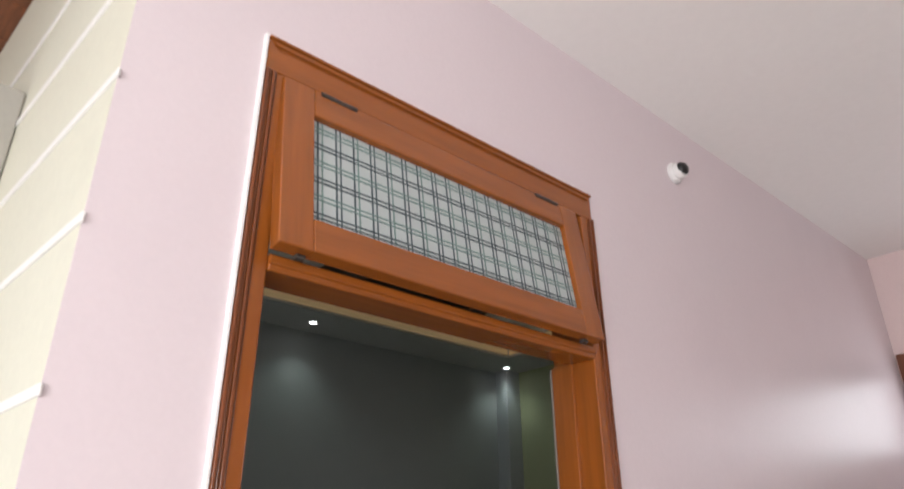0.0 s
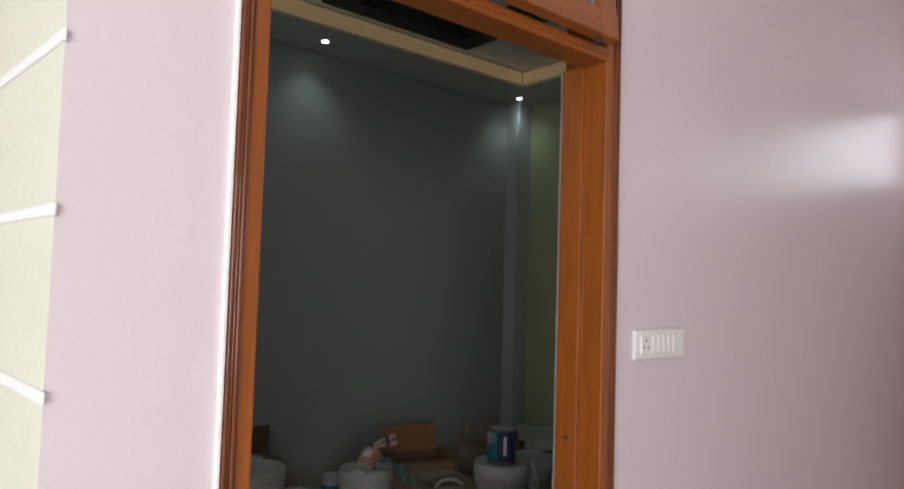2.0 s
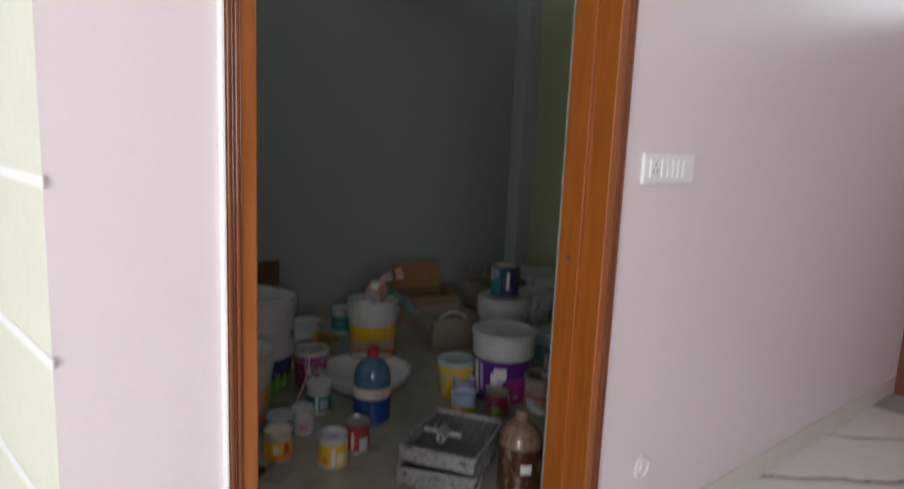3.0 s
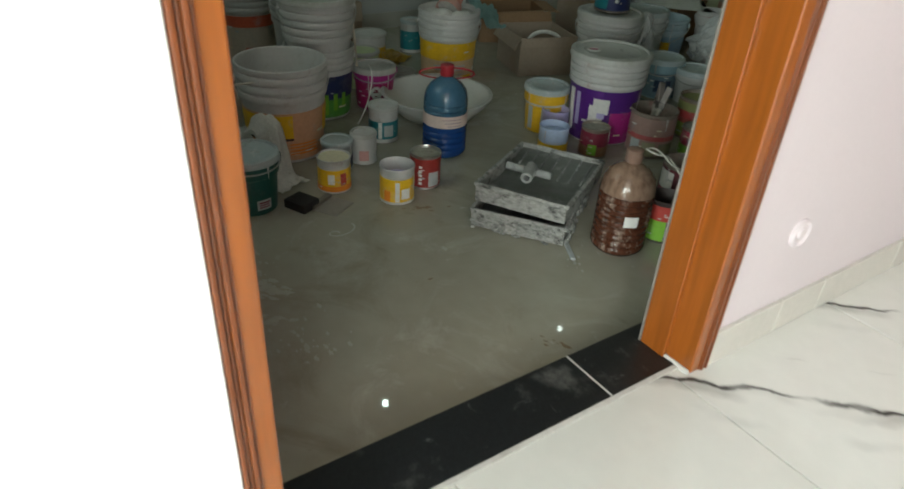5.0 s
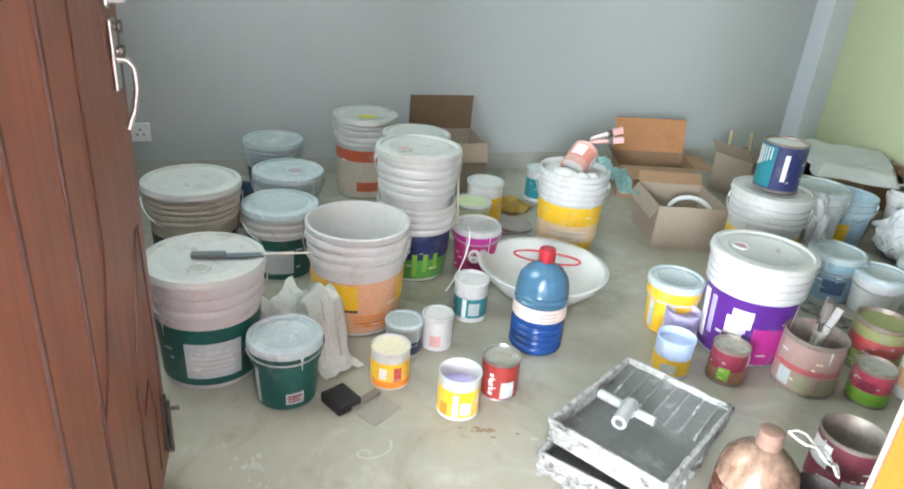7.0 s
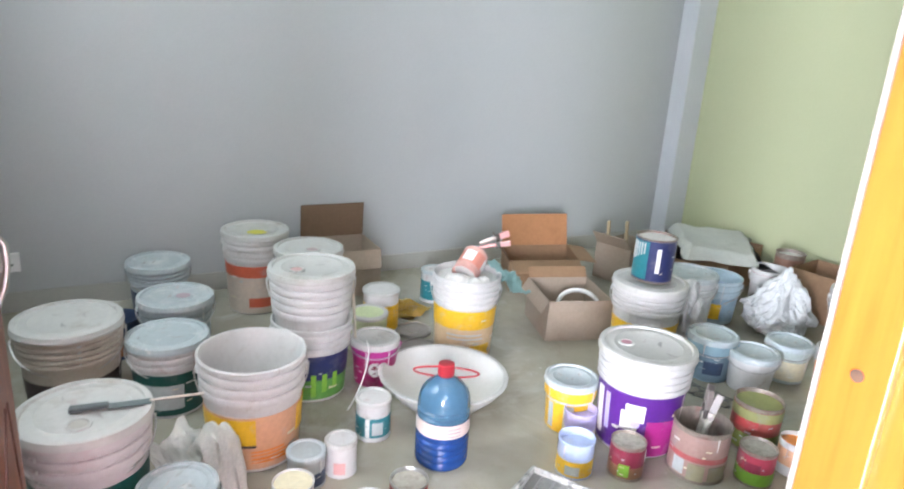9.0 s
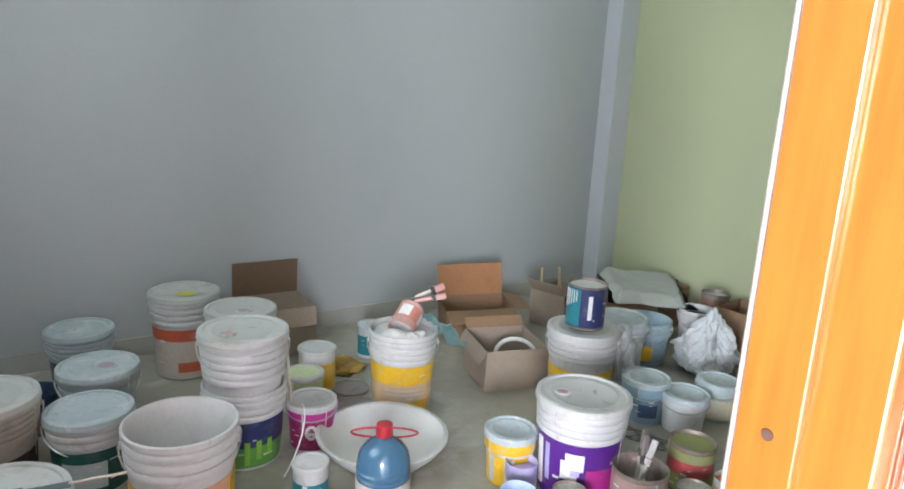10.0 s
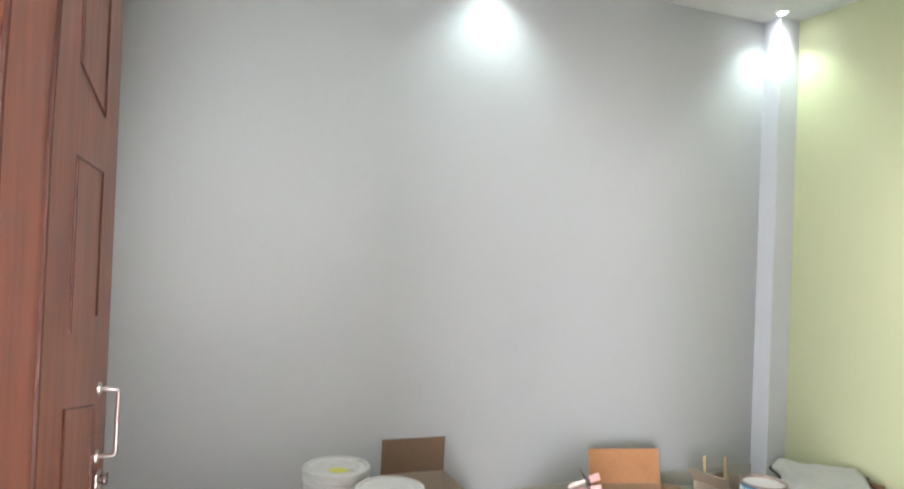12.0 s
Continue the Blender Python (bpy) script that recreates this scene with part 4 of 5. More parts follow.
can("paint_can", "navy and teal paint tin standing on a bucket", -2.86, 2.92, 0.195, 0.175, TIN, None, [(0.05, 0.95, NAVY)], [(-85, -15, 0.08, 0.93, TEAL), (8, 20, 0.25, 0.80, LWHITE)] + [(-75 + 9 * k, -71 + 9 * k, 0.45 + 0.04 * k, 0.9, BUCKET) for k in range(6)], z=0.381, inside=PASTE, fill=0.93)
pail("paint_bucket", "magenta bucket with a white lid and emblem", "bucket", -3.10, 1.72, 0.19, 0.19, MAGENTA, LID, [(0.05, 0.75, paint(0.30, 0.01, 0.10))], emblem(1, 16, 0.44, 0.16, LWHITE) + emblem(0, 8, 0.45, 0.09, MAROON), 1, drop=15)
can("paint_can", "small white tub with teal label", -2.74, 1.57, 0.145, 0.122, BUCKET, LID, [(0.12, 0.62, TEAL)], [(-24, -10, 0.14, 0.62, LWHITE), (-2, 34, 0.2, 0.52, LGREY)])
pail("paint_bucket", "yellow bucket with a pale lid", "bucket", -2.525, 2.25, 0.20, 0.19, YELLOW, LID_G, [(0.62, 0.80, BUCKET)], [(-50, -35, 0.10, 0.6, LGREY), (-8, 14, 0.1, 0.6, LGREY)], 1, handle=False)
can("paint_can", "small pale blue open cup", -2.29, 2.10, 0.125, 0.122, PALEB, None, [(0.05, 0.5, YELLOW)], [(-25, 20, 0.12, 0.38, LGREY)], inside=PALEB, fill=0.75)
can("paint_can", "small lavender open cup", -2.42, 2.22, 0.13, 0.115, LAV, None, [(0.05, 0.5, CREAMY)], (), inside=LAV, fill=0.75)
can("paint_can", "small maroon tin with a paint-smeared top", -2.21, 2.25, 0.125, 0.115, TIN, None, [(0.10, 0.88, MAROON), (0.10, 0.42, paint(0.24, 0.12, 0.06))], [(-20, 15, 0.15, 0.5, LIME)], inside=GRIME, fill=0.9)
t_can = can("paint_can", "open dented tin with pink and green drips and brushes", -2.13, 2.49, 0.185, 0.19, TIN, None, [(0.08, 0.9, paint(0.34, 0.22, 0.19))], [(-70, 75, 0.42, 0.52, paint(0.40, 0.09, 0.09)), (-45, -20, 0.12, 0.40, LGREY), (-12, 20, 0.06, 0.38, paint(0.28, 0.26, 0.16)), (28, 70, 0.08, 0.36, paint(0.22, 0.20, 0.12))], inside=SOOT, fill=0.35)
can("paint_can", "red and green open tin", -2.16, 2.81, 0.18, 0.17, TIN, None, [(0.06, 0.90, paint(0.34, 0.07, 0.06)), (0.06, 0.40, paint(0.20, 0.24, 0.06)), (0.70, 0.90, paint(0.25, 0.26, 0.10))], [(-50, 10, 0.52, 0.7, paint(0.45, 0.06, 0.06))], inside=paint(0.26, 0.27, 0.09), fill=0.9)
can("paint_can", "small red and lime tin with dried paint on top", -2.01, 2.63, 0.125, 0.12, TIN, None, [(0.08, 0.88, paint(0.36, 0.04, 0.07)), (0.08, 0.42, LIME)], [(-30, 20, 0.45, 0.7, MAROON)], inside=GRIME, fill=0.9)
can("paint_can", "small orange rimmed white tub", -1.99, 2.80, 0.12, 0.11, BUCKET, None, [(0.3, 0.8, PEACH)], (), inside=ORANGE, fill=0.85)
pail("paint_bucket", "plain white tub with pale lid", "bucket", -2.46, 3.16, 0.17, 0.20, BUCKET, LID_G, [], (), 1, drop=20)
pail("paint_bucket", "blue grey bucket with a pale lid", "bucket", -2.61, 3.08, 0.20, 0.205, BLUEG, LID_G, [(0.05, 0.7, paint(0.15, 0.22, 0.27))], [(-10, 40, 0.2, 0.5, DKBLUE)], 1, drop=25)
pail("paint_bucket", "pale green grey tub with lid", "bucket", -2.46, 3.39, 0.18, 0.185, paint(0.42, 0.48, 0.45), LID_G, [(0.1, 0.6, CREAMY)], (), 1, drop=20)
pail("paint_bucket", "white and orange tub with lid by the wall", "bucket", -2.32, 3.52, 0.18, 0.17, BUCKET, LID, [(0.1, 0.6, ORANGE)], (), 1, drop=20)
pail("paint_bucket", "pale blue bucket with a yellow label", "bucket", -3.08, 3.62, 0.24, 0.27, paint(0.40, 0.50, 0.55), None, [(0.1, 0.62, paint(0.30, 0.42, 0.52))], [(-25, 25, 0.15, 0.5, YELLOW)], 2, inside=PALEB, fill=0.7)
pail("paint_bucket", "clear grey bucket beside the stacked tin", "bucket", -2.96, 3.28, 0.34, 0.26, BAG, LID_G, [], (), 3, drop=40)
pail("paint_bucket", "white tub with reddish rim", "bucket", -3.06, 4.03, 0.24, 0.20, BUCKET, None, [(0.7, 0.9, paint(0.4, 0.12, 0.14))], (), 1, inside=SOOT, fill=0.8)
pail("paint_bucket", "white bucket with navy label by the green wall", "bucket", -2.46, 3.88, 0.34, 0.28, BUCKET, LID, [(0.05, 0.5, DKBLUE)], (), 4)
pail("paint_bucket", "dark green bucket with a grey smeared lid", "bucket", -2.43, 0.905, 0.20, 0.198, TEALG, LID_G, [(0.74, 0.84, BUCKET)], [(-2, 30, 0.12, 0.30, LGREY), (-58, -50, 0.1, 0.7, LGREY)] + bars(2, 26, 0.15, 0.28, 3, MAROON), 1, drop=5)
can("paint_can", "small orange and yellow cup with dried cream paint", -2.43, 1.205, 0.122, 0.118, BUCKET, None, [(0.08, 0.72, YELLOW), (0.06, 0.22, ORANGE)], [(-30, -8, 0.3, 0.6, LWHITE), (12, 34, 0.25, 0.62, REDP)], inside=CREAMY, fill=0.93)
can("paint_can", "small grey tub with a smeared lid", -2.575, 1.285, 0.11, 0.118, paint(0.35, 0.38, 0.38), LID_G, [(0.1, 0.5, DKBLUE)], (), turn=0)
can("paint_can", "small white cup with a red mark", -2.585, 1.40, 0.115, 0.10, BUCKET, LID, [], [(-26, 16, 0.15, 0.5, paint(0.55, 0.30, 0.28))])
can("paint_can", "small yellow cup with lavender paint inside", -2.255, 1.36, 0.13, 0.122, BUCKET, None, [(0.08, 0.72, YELLOW)], [(-50, -28, 0.1, 0.4, ORANGE), (-12, 2, 0.1, 0.66, LWHITE), (8, 36, 0.18, 0.46, LWHITE)], inside=LAV, fill=0.6)
can("paint_can", "red and white printed tin with a dented top", -2.305, 1.505, 0.128, 0.112, STEEL, None, [(0.06, 0.9, paint(0.27, 0.03, 0.025))], [(8, 50, 0.1, 0.52, LGREY)] + [(-28, -16, 0.16 + 0.12 * k, 0.23 + 0.12 * k, LWHITE) for k in range(5)], inside=GRIME, fill=0.89)
can("paint_can", "small tin with lime, purple and red print", -1.622, 1.992, 0.145, 0.12, SOOT, None, [(0.05, 0.55, paint(0.16, 0.06, 0.26)), (0.55, 0.9, REDP)], [(-85, 22, 0.06, 0.55, LIME), (24, 30, 0.1, 0.62, LWHITE), (36, 56, 0.60, 0.74, LWHITE)], inside=SOOT, fill=0.4)
can("paint_can", "dark maroon open tin with a white label", -1.745, 2.235, 0.16, 0.165, TIN, None, [(0.07, 0.92, paint(0.12, 0.025, 0.035)), (0.08, 0.45, MAROON)], [(-68, -20, 0.45, 0.86, LWHITE), (10, 50, 0.1, 0.4, LGREY)], inside=SOOT, fill=0.3)
can("paint_can", "small teal tub by the grey wall", -3.80, 2.33, 0.17, 0.13, BUCKET, LID_G, [(0.1, 0.7, TEAL)], ())
can("paint_can", "yellow tub with a white lid behind the stack", -3.55, 1.93, 0.20, 0.17, BUCKET, LID, [(0.08, 0.7, YELLOW)], ())
can("paint_can", "pale lime tub behind the magenta bucket", -3.38, 1.80, 0.17, 0.17, paint(0.55, 0.62, 0.35), LID, [], ())
can("paint_can", "dark tin with rusty brown drips", -3.70, 0.83, 0.16, 0.17, DKBLUE, None, [(0.1, 0.6, paint(0.30, 0.12, 0.05))], (), inside=SOOT, fill=0.4)
# the cup of brushes that lies on the yellow bucket's filling
K = (-3.20, 2.18)
cup = can("paint_cup", "pink and white cup lying on a bucket of putty", 0, 0, 0.13, 0.115, paint(0.62, 0.35, 0.30), None, [(0.15, 0.7, paint(0.60, 0.24, 0.18))], [(-60, -20, 0.2, 0.65, LWHITE), (60, 100, 0.2, 0.65, LWHITE), (150, 200, 0.2, 0.65, LWHITE)], inside=PASTE, fill=0.8, m=pose(K[0] - 0.045, K[1] + 0.065, 0.43, 0, 118, -55), category="paint cup", soiled=False)

# ---- bottles, basin, trays ----


def bottle(label, x, y, h, d, shell, cap_mat, ink=None, ink_top=0.4, band=None, turn=0.0, upper=None):
    """A ribbed plastic bottle with shoulders, neck, cap and carrying loop."""
    R = d / 2
    ob = thing("plastic_bottle", label, "bottle", facing(x, y, 0, turn), "plastic bottles")
    prof = [(0, 0.006), (0.80 * R, 0.0), (0.97 * R, 0.012 * h / 0.3), (R, 0.06 * h)]
    for k in range(4):
        z = (0.09 + 0.065 * k) * h
        prof += [(R, z), (0.985 * R, z + 0.006 * h), (0.93 * R, z + 0.018 * h), (0.985 * R, z + 0.030 * h), (R, z + 0.036 * h)]
    filled = [(r * 1.012, z) for r, z in prof[2:]]
    if band:
        prof += [(0.985 * R, 0.36 * h), (0.985 * R, 0.50 * h)]
    else:
        for k in range(3):
            z = (0.345 + 0.056 * k) * h
            prof += [(R, z), (0.94 * R, z + 0.016 * h), (R, z + 0.034 * h)]
    for k in range(2):
        z = (0.52 + 0.06 * k) * h
        prof += [(R, z), (0.94 * R, z + 0.015 * h), (R, z + 0.030 * h)]
    low = list(prof)
    prof += [(0.98 * R, 0.66 * h), (0.90 * R, 0.735 * h), (0.70 * R, 0.80 * h), (0.44 * R, 0.845 * h), (0.26 * R, 0.87 * h), (0.24 * R, 0.93 * h), (0, 0.93 * h)]
    if upper:
        part("body", lathe(low, 40), shell, ob, smooth=True)
        part("shoulder", lathe(prof[len(low) - 1:], 40), upper, ob, "clearer smeared shoulder", True)
    else:
        part("body", lathe(prof, 40), shell, ob, smooth=True)
    if ink:
        part("liquid_level", lathe([(0, 0.0072), (0.80 * R, 0.001)] + filled + [(1.012 * R, ink_top * h), (0.99 * R, ink_top * h)], 40), ink, ob, "dark blue filled lower half", True)
    if band:
        part("label_band", arc(1.006 * R, 1.006 * R, 0.37 * h, 0.50 * h, -120, 120, 0.001, n=30), band, ob, smooth=True)
        for k in range(3):
            part("print_line", arc(1.006 * R + 0.0012, 1.006 * R + 0.0012, (0.39 + 0.035 * k) * h, (0.397 + 0.035 * k) * h, 5 - 8 * k, 42, 0.0006), paint(0.28, 0.22, 0.26), ob)
    part("cap", lathe([(0, 0.885 * h), (0.30 * R, 0.885 * h), (0.32 * R, 0.90 * h), (0.30 * R, 0.995 * h), (0.27 * R, h), (0, h)], 24), cap_mat, ob, smooth=True)
    return ob


blue = bottle("blue plastic water bottle with red cap beside a basin", -2.51, 1.719, 0.355, 0.172, BLUE_PET, RED_CAP, BLUE_INK, 0.36, paint(0.62, 0.50, 0.45))
part("carry_loop", tube([(0.02 * math.cos(a) - 0.01, 0.105 * math.sin(a), 0.318 + 0.028 * math.cos(a)) for a in (2 * math.pi * k / 20 for k in range(21))], 0.0035, 6), RED_CAP, blue, "red plastic carrying loop", True)
brown = bottle("brown paint-smeared plastic bottle with a grimy cap", -1.642, 1.817, 0.335, 0.170, BROWN_PET, paint(0.20, 0.12, 0.09), turn=10, upper=BROWN_TOP)
part("label_patch", arc(0.0865, 0.0865, 0.115, 0.150, 0, 28, 0.001), LWHITE, brown)
part("carry_loop", tube([(-0.02 + 0.02 * math.sin(3 * a), 0.032 + 0.11 * math.sin(a / 2) * (1 if a < 6.2 else 0.2), 0.300 + 0.03 * math.cos(a)) for a in (2 * math.pi * k / 20 for k in range(21))], 0.003, 6), paint(0.5, 0.48, 0.42), brown, "dirty plastic carrying loop", True)

basin = thing("wash_basin", "wide white enamel basin on the floor", "basin", pose(-2.86, 1.905, 0.0))
part("bowl", lathe([(0, 0.012), (0.10, 0.006), (0.12, 0.0), (0.16, 0.012), (0.225, 0.075), (0.238, 0.108), (0.232, 0.108), (0.215, 0.080), (0.15, 0.026), (0, 0.022)], 56, 0.008), material("chipped_white_enamel", (0.56, 0.55, 0.52), 0.3, dirt=(0.42, 0.40, 0.37), amount=0.4, scale=7, grain=0.03, bump=0.05, sharp=0.2), basin, smooth=True)

TRAY_ROT = 121.0


def paint_tray(label, x, y, z, rot, tilt, scale=1.0):
    """A roller tray: sloping bed, well, rolled rim and ribs on the ramp."""
    ob = thing("paint_tray", label, "paint tray", pose(x, y, z, 0, tilt, rot), "stacked paint trays")
    L, W, H, t = 0.21 * scale, 0.155 * scale, 0.062, 0.004
    bm = bmesh.new()
    box(-L, L, -W, -W + t, 0.004, H, 0.001, bm)
    box(-L, L, W - t, W, 0.004, H, 0.001, bm)
    box(-L, -L + t, -W, W, 0.004, H, 0.001, bm)
    box(L - t, L, -W, W, 0.010, H, 0.001, bm)
    part("wall", bm, TRAY_E, ob, "tray wall crusted with dried paint")
    bed = bmesh.new()
    n = 24
    rows = []
    for i in range(n + 1):
        u = -L + 2 * L * i / n
        zz = 0.012 if u < 0.02 else 0.012 + 0.035 * (u - 0.02) / (L - 0.02)
        rows.append([[bed.verts.new((u, v, zz + dz + 0.0035 * noise.noise((u * 22, v * 22, z * 9)))) for v in (-W + t + 2 * (W - t) * j / 16 for j in range(17))] for dz in (0.004, 0.0)])
    for a, b in zip(rows, rows[1:]):
        for j in range(16):
            bed.faces.new((a[0][j], a[0][j + 1], b[0][j + 1], b[0][j]))
            bed.faces.new((a[1][j + 1], a[1][j], b[1][j], b[1][j + 1]))
    part("bed", bed, TRAY_IN, ob, "grey wet paint in the well", True)
    for k in range(7):
        v = -W * 0.78 + 2 * W * 0.78 * k / 6
        p = Vector((0.05, v, 0.024)), Vector((L - 0.012, v, 0.052))
        part("ridge", tube(p, 0.0042, 6), TRAY, ob)
    bm = bmesh.new()
    rim = [(-L, -W), (L, -W), (L, W), (-L, W), (-L, -W)]
    for (x0, y0), (x1, y1) in zip(rim, rim[1:]):
        m = 14
        tube([(x0 + (x1 - x0) * k / m + 0.003 * noise.noise((k * 1.7, x0 * 9, z)), y0 + (y1 - y0) * k / m + 0.003 * noise.noise((k * 1.3, y0 * 9, 5)), H + 0.003 * noise.noise((k * 1.9, x1 * 7, 2))) for k in range(m + 1)], 0.0075, 7, bm)
    part("rim", bm, TRAY_E, ob, "rim caked with dried white paint", True)
    return ob


paint_tray("lower paint tray caked with dried white paint", -1.965, 1.735, 0.0, TRAY_ROT + 5, 0, 1.0)
paint_tray("upper paint tray with grey paint and a roller frame", -1.968, 1.765, 0.066, TRAY_ROT - 1, 1.5, 1.0)
bm = bmesh.new()
for k in range(90):
    u = random.uniform(-0.2, 0.2)
    s = random.uniform(0.006, 0.016)
    c = Vector((u, -0.158 + random.uniform(-0.008, 0.004), random.uniform(0.006, 0.06)))
    bmesh.ops.create_icosphere(bm, subdivisions=1, radius=s, matrix=Matrix.Translation(c) @ Matrix.Diagonal((random.uniform(0.7, 1.6), 0.7, random.uniform(0.6, 1.1), 1)))
for k in range(80):
    s = random.uniform(0.005, 0.013)
    c = Vector((-0.213 + random.uniform(-0.008, 0.004), random.uniform(-0.15, 0.15), random.uniform(0.004, 0.062)))
    bmesh.ops.create_icosphere(bm, subdivisions=1, radius=s, matrix=Matrix.Translation(c) @ Matrix.Diagonal((0.7, random.uniform(0.7, 1.8), random.uniform(0.6, 1.1), 1)))
lower = [o for o in bpy.data.objects if o.name.startswith("paint_tray")][0]
part("paint_crust", bm, TRAY_E, lower, "thick crust of dried paint", True)

roller = thing("paint_roller", "white paint-covered roller frame lying in a tray", "paint roller", pose(-1.985, 1.735, 0.118, 0, 4, TRAY_ROT - 4))
part("sleeve", tube([(0.005, 0.10, 0.010), (0.012, 0.03, 0.008), (0.020, -0.06, 0.006)], 0.013, 14), TRAY_D, roller, "paint-caked crossbar", True)
part("grip", lathe([(0.011, 0.0), (0.019, 0.0), (0.020, 0.006), (0.018, 0.03), (0.019, 0.07), (0.016, 0.095), (0.0, 0.097), (0.0, 0.085), (0.010, 0.08), (0.011, 0.0)], 20), TRAY_D, roller, "hollow plastic grip", True, pose(-0.085, -0.012, 0.020, 0, 84, 14))
part("collar", lathe([(0.0, -0.02), (0.020, -0.02), (0.022, 0.0), (0.018, 0.02), (0.0, 0.022)], 16), TRAY_D, roller, smooth=True, m=pose(0.012, 0.01, 0.012, 0, 84, 14))

# ---- cloth, paper, bags, cartons ----


def crumple(w, d, h, amp, seed, n=26, shape=None):
    """A draped, creased sheet with thickness."""
    bm = bmesh.new()
    grid = []
    for i in range(n + 1):
        row = []
        for j in range(n + 1):
            u, v = i / n - 0.5, j / n - 0.5
            f = noise.fractal((u * 3 + seed, v * 3, seed), 1.0, 2.0, 4)
            z = max(0.003, (shape(u, v) if shape else h * max(0.0, 1 - 3.2 * (u * u + v * v))) + amp * f)
            q = 1 + 0.22 * noise.noise((u * 4, v * 4, seed + 3))
            row.append(bm.verts.new((u * w * q, v * d * q, z)))
        grid.append(row)
    for a, b in zip(grid, grid[1:]):
        for j in range(n):
            bm.faces.new((a[j], a[j + 1], b[j + 1], b[j]))
    bmesh.ops.solidify(bm, geom=bm.faces[:], thickness=0.0025)
    return bm


part("rolled_rim", lathe([(0.232, 0.107), (0.240, 0.104), (0.249, 0.107), (0.250, 0.112), (0.243, 0.115), (0.234, 0.113)], 56, 0.008, close=True), material("worn_enamel_rim", (0.48, 0.47, 0.45), 0.4, dirt=(0.2, 0.18, 0.16), amount=0.4, scale=20, sharp=0.5), basin, smooth=True)


def drape(path, width, seed, n=44, m=16):
    """A folded cloth that follows a line of (along, height) pairs, creased lengthwise."""
    pts = [Vector((a, 0, z)) for a, z in path]
    bm, rows = bmesh.new(), []
    for i in range(n + 1):
        f = i / n * (len(pts) - 1)
        k = min(int(f), len(pts) - 2)
        u = f - k
        p0, p1, p2, p3 = pts[max(k - 1, 0)], pts[k], pts[k + 1], pts[min(k + 2, len(pts) - 1)]
        p = 0.5 * (2 * p1 + (p2 - p0) * u + (2 * p0 - 5 * p1 + 4 * p2 - p3) * u * u + (3 * p1 - p0 - 3 * p2 + p3) * u ** 3)
        t = 0.5 * ((p2 - p0) + 2 * (2 * p0 - 5 * p1 + 4 * p2 - p3) * u + 3 * (3 * p1 - p0 - 3 * p2 + p3) * u * u)
        side = Vector((-t.z, 0, t.x)).normalized()
        row = []
        for j in range(m + 1):
            v = j / m - 0.5
            crease = 0.034 * noise.noise((v * 6, i / n * 2.6, seed)) + 0.013 * noise.noise((v * 15, i / n * 8, seed + 5)) - 0.12 * v * v
            q = p + side * crease
            row.append(bm.verts.new((q.x, v * width * (1 + 0.35 * noise.noise((i / n * 4, seed, 1))), max(0.006 + 0.004 * noise.noise((i * 0.5, j * 0.6, seed)), q.z))))
        rows.append(row)
    for a, b in zip(rows, rows[1:]):
        for j in range(m):
            bm.faces.new((a[j], a[j + 1], b[j + 1], b[j]))
    bmesh.ops.solidify(bm, geom=bm.faces[:], thickness=0.0025)
    return bm


rag = thing("rag", "stained off-white rag draped between two buckets", "cloth", pose(-2.60, 1.035, 0, 0, 0, 22))
part("cloth", drape(((-0.10, 0.16), (-0.06, 0.205), (-0.01, 0.222), (0.030, 0.205), (0.048, 0.15), (0.058, 0.09), (0.075, 0.035), (0.105, 0.016), (0.13, 0.014)), 0.125, 3.1), CLOTH, rag, smooth=True)
rag2 = thing("paper_sheet", "crumpled white paper between two buckets", "paper", pose(-2.66, 0.965, 0.0, 0, 0, 40))
part("sheet", crumple(0.20, 0.17, 0.17, 0.035, 7.7, shape=lambda u, v: 0.16 - 0.15 * (u + 0.5)), PAPER, rag2)
teal_rag = thing("rag", "pale teal rag hanging over a bucket rim", "cloth", pose(-3.13, 2.345, 0.25, 0, 0, 20))
part("cloth", crumple(0.15, 0.13, 0.12, 0.04, 9.2, shape=lambda u, v: 0.14 * max(0.0, 0.6 - v) + 0.02), paint(0.28, 0.44, 0.42, 0.9), teal_rag)
for k, (dx, dy, r) in enumerate(((0.06, -0.07, 0.042), (0.10, -0.02, 0.036), (0.02, -0.09, 0.034), (0.09, 0.03, 0.03))):
    lump = thing("putty_lump", "lump of dry white putty in a bucket", "putty", pose(K[0] + dx, K[1] + dy, 0.358), "putty lumps")
    bm = bmesh.new()
    bmesh.ops.create_icosphere(bm, subdivisions=3, radius=r)
    for v in bm.verts:
        v.co *= 1 + 0.3 * noise.noise(v.co * 28 + Vector((k, 0, 0)))
        v.co.z = max(-0.004, v.co.z * 0.8)
    part("lump", bm, PASTE, lump, smooth=True)


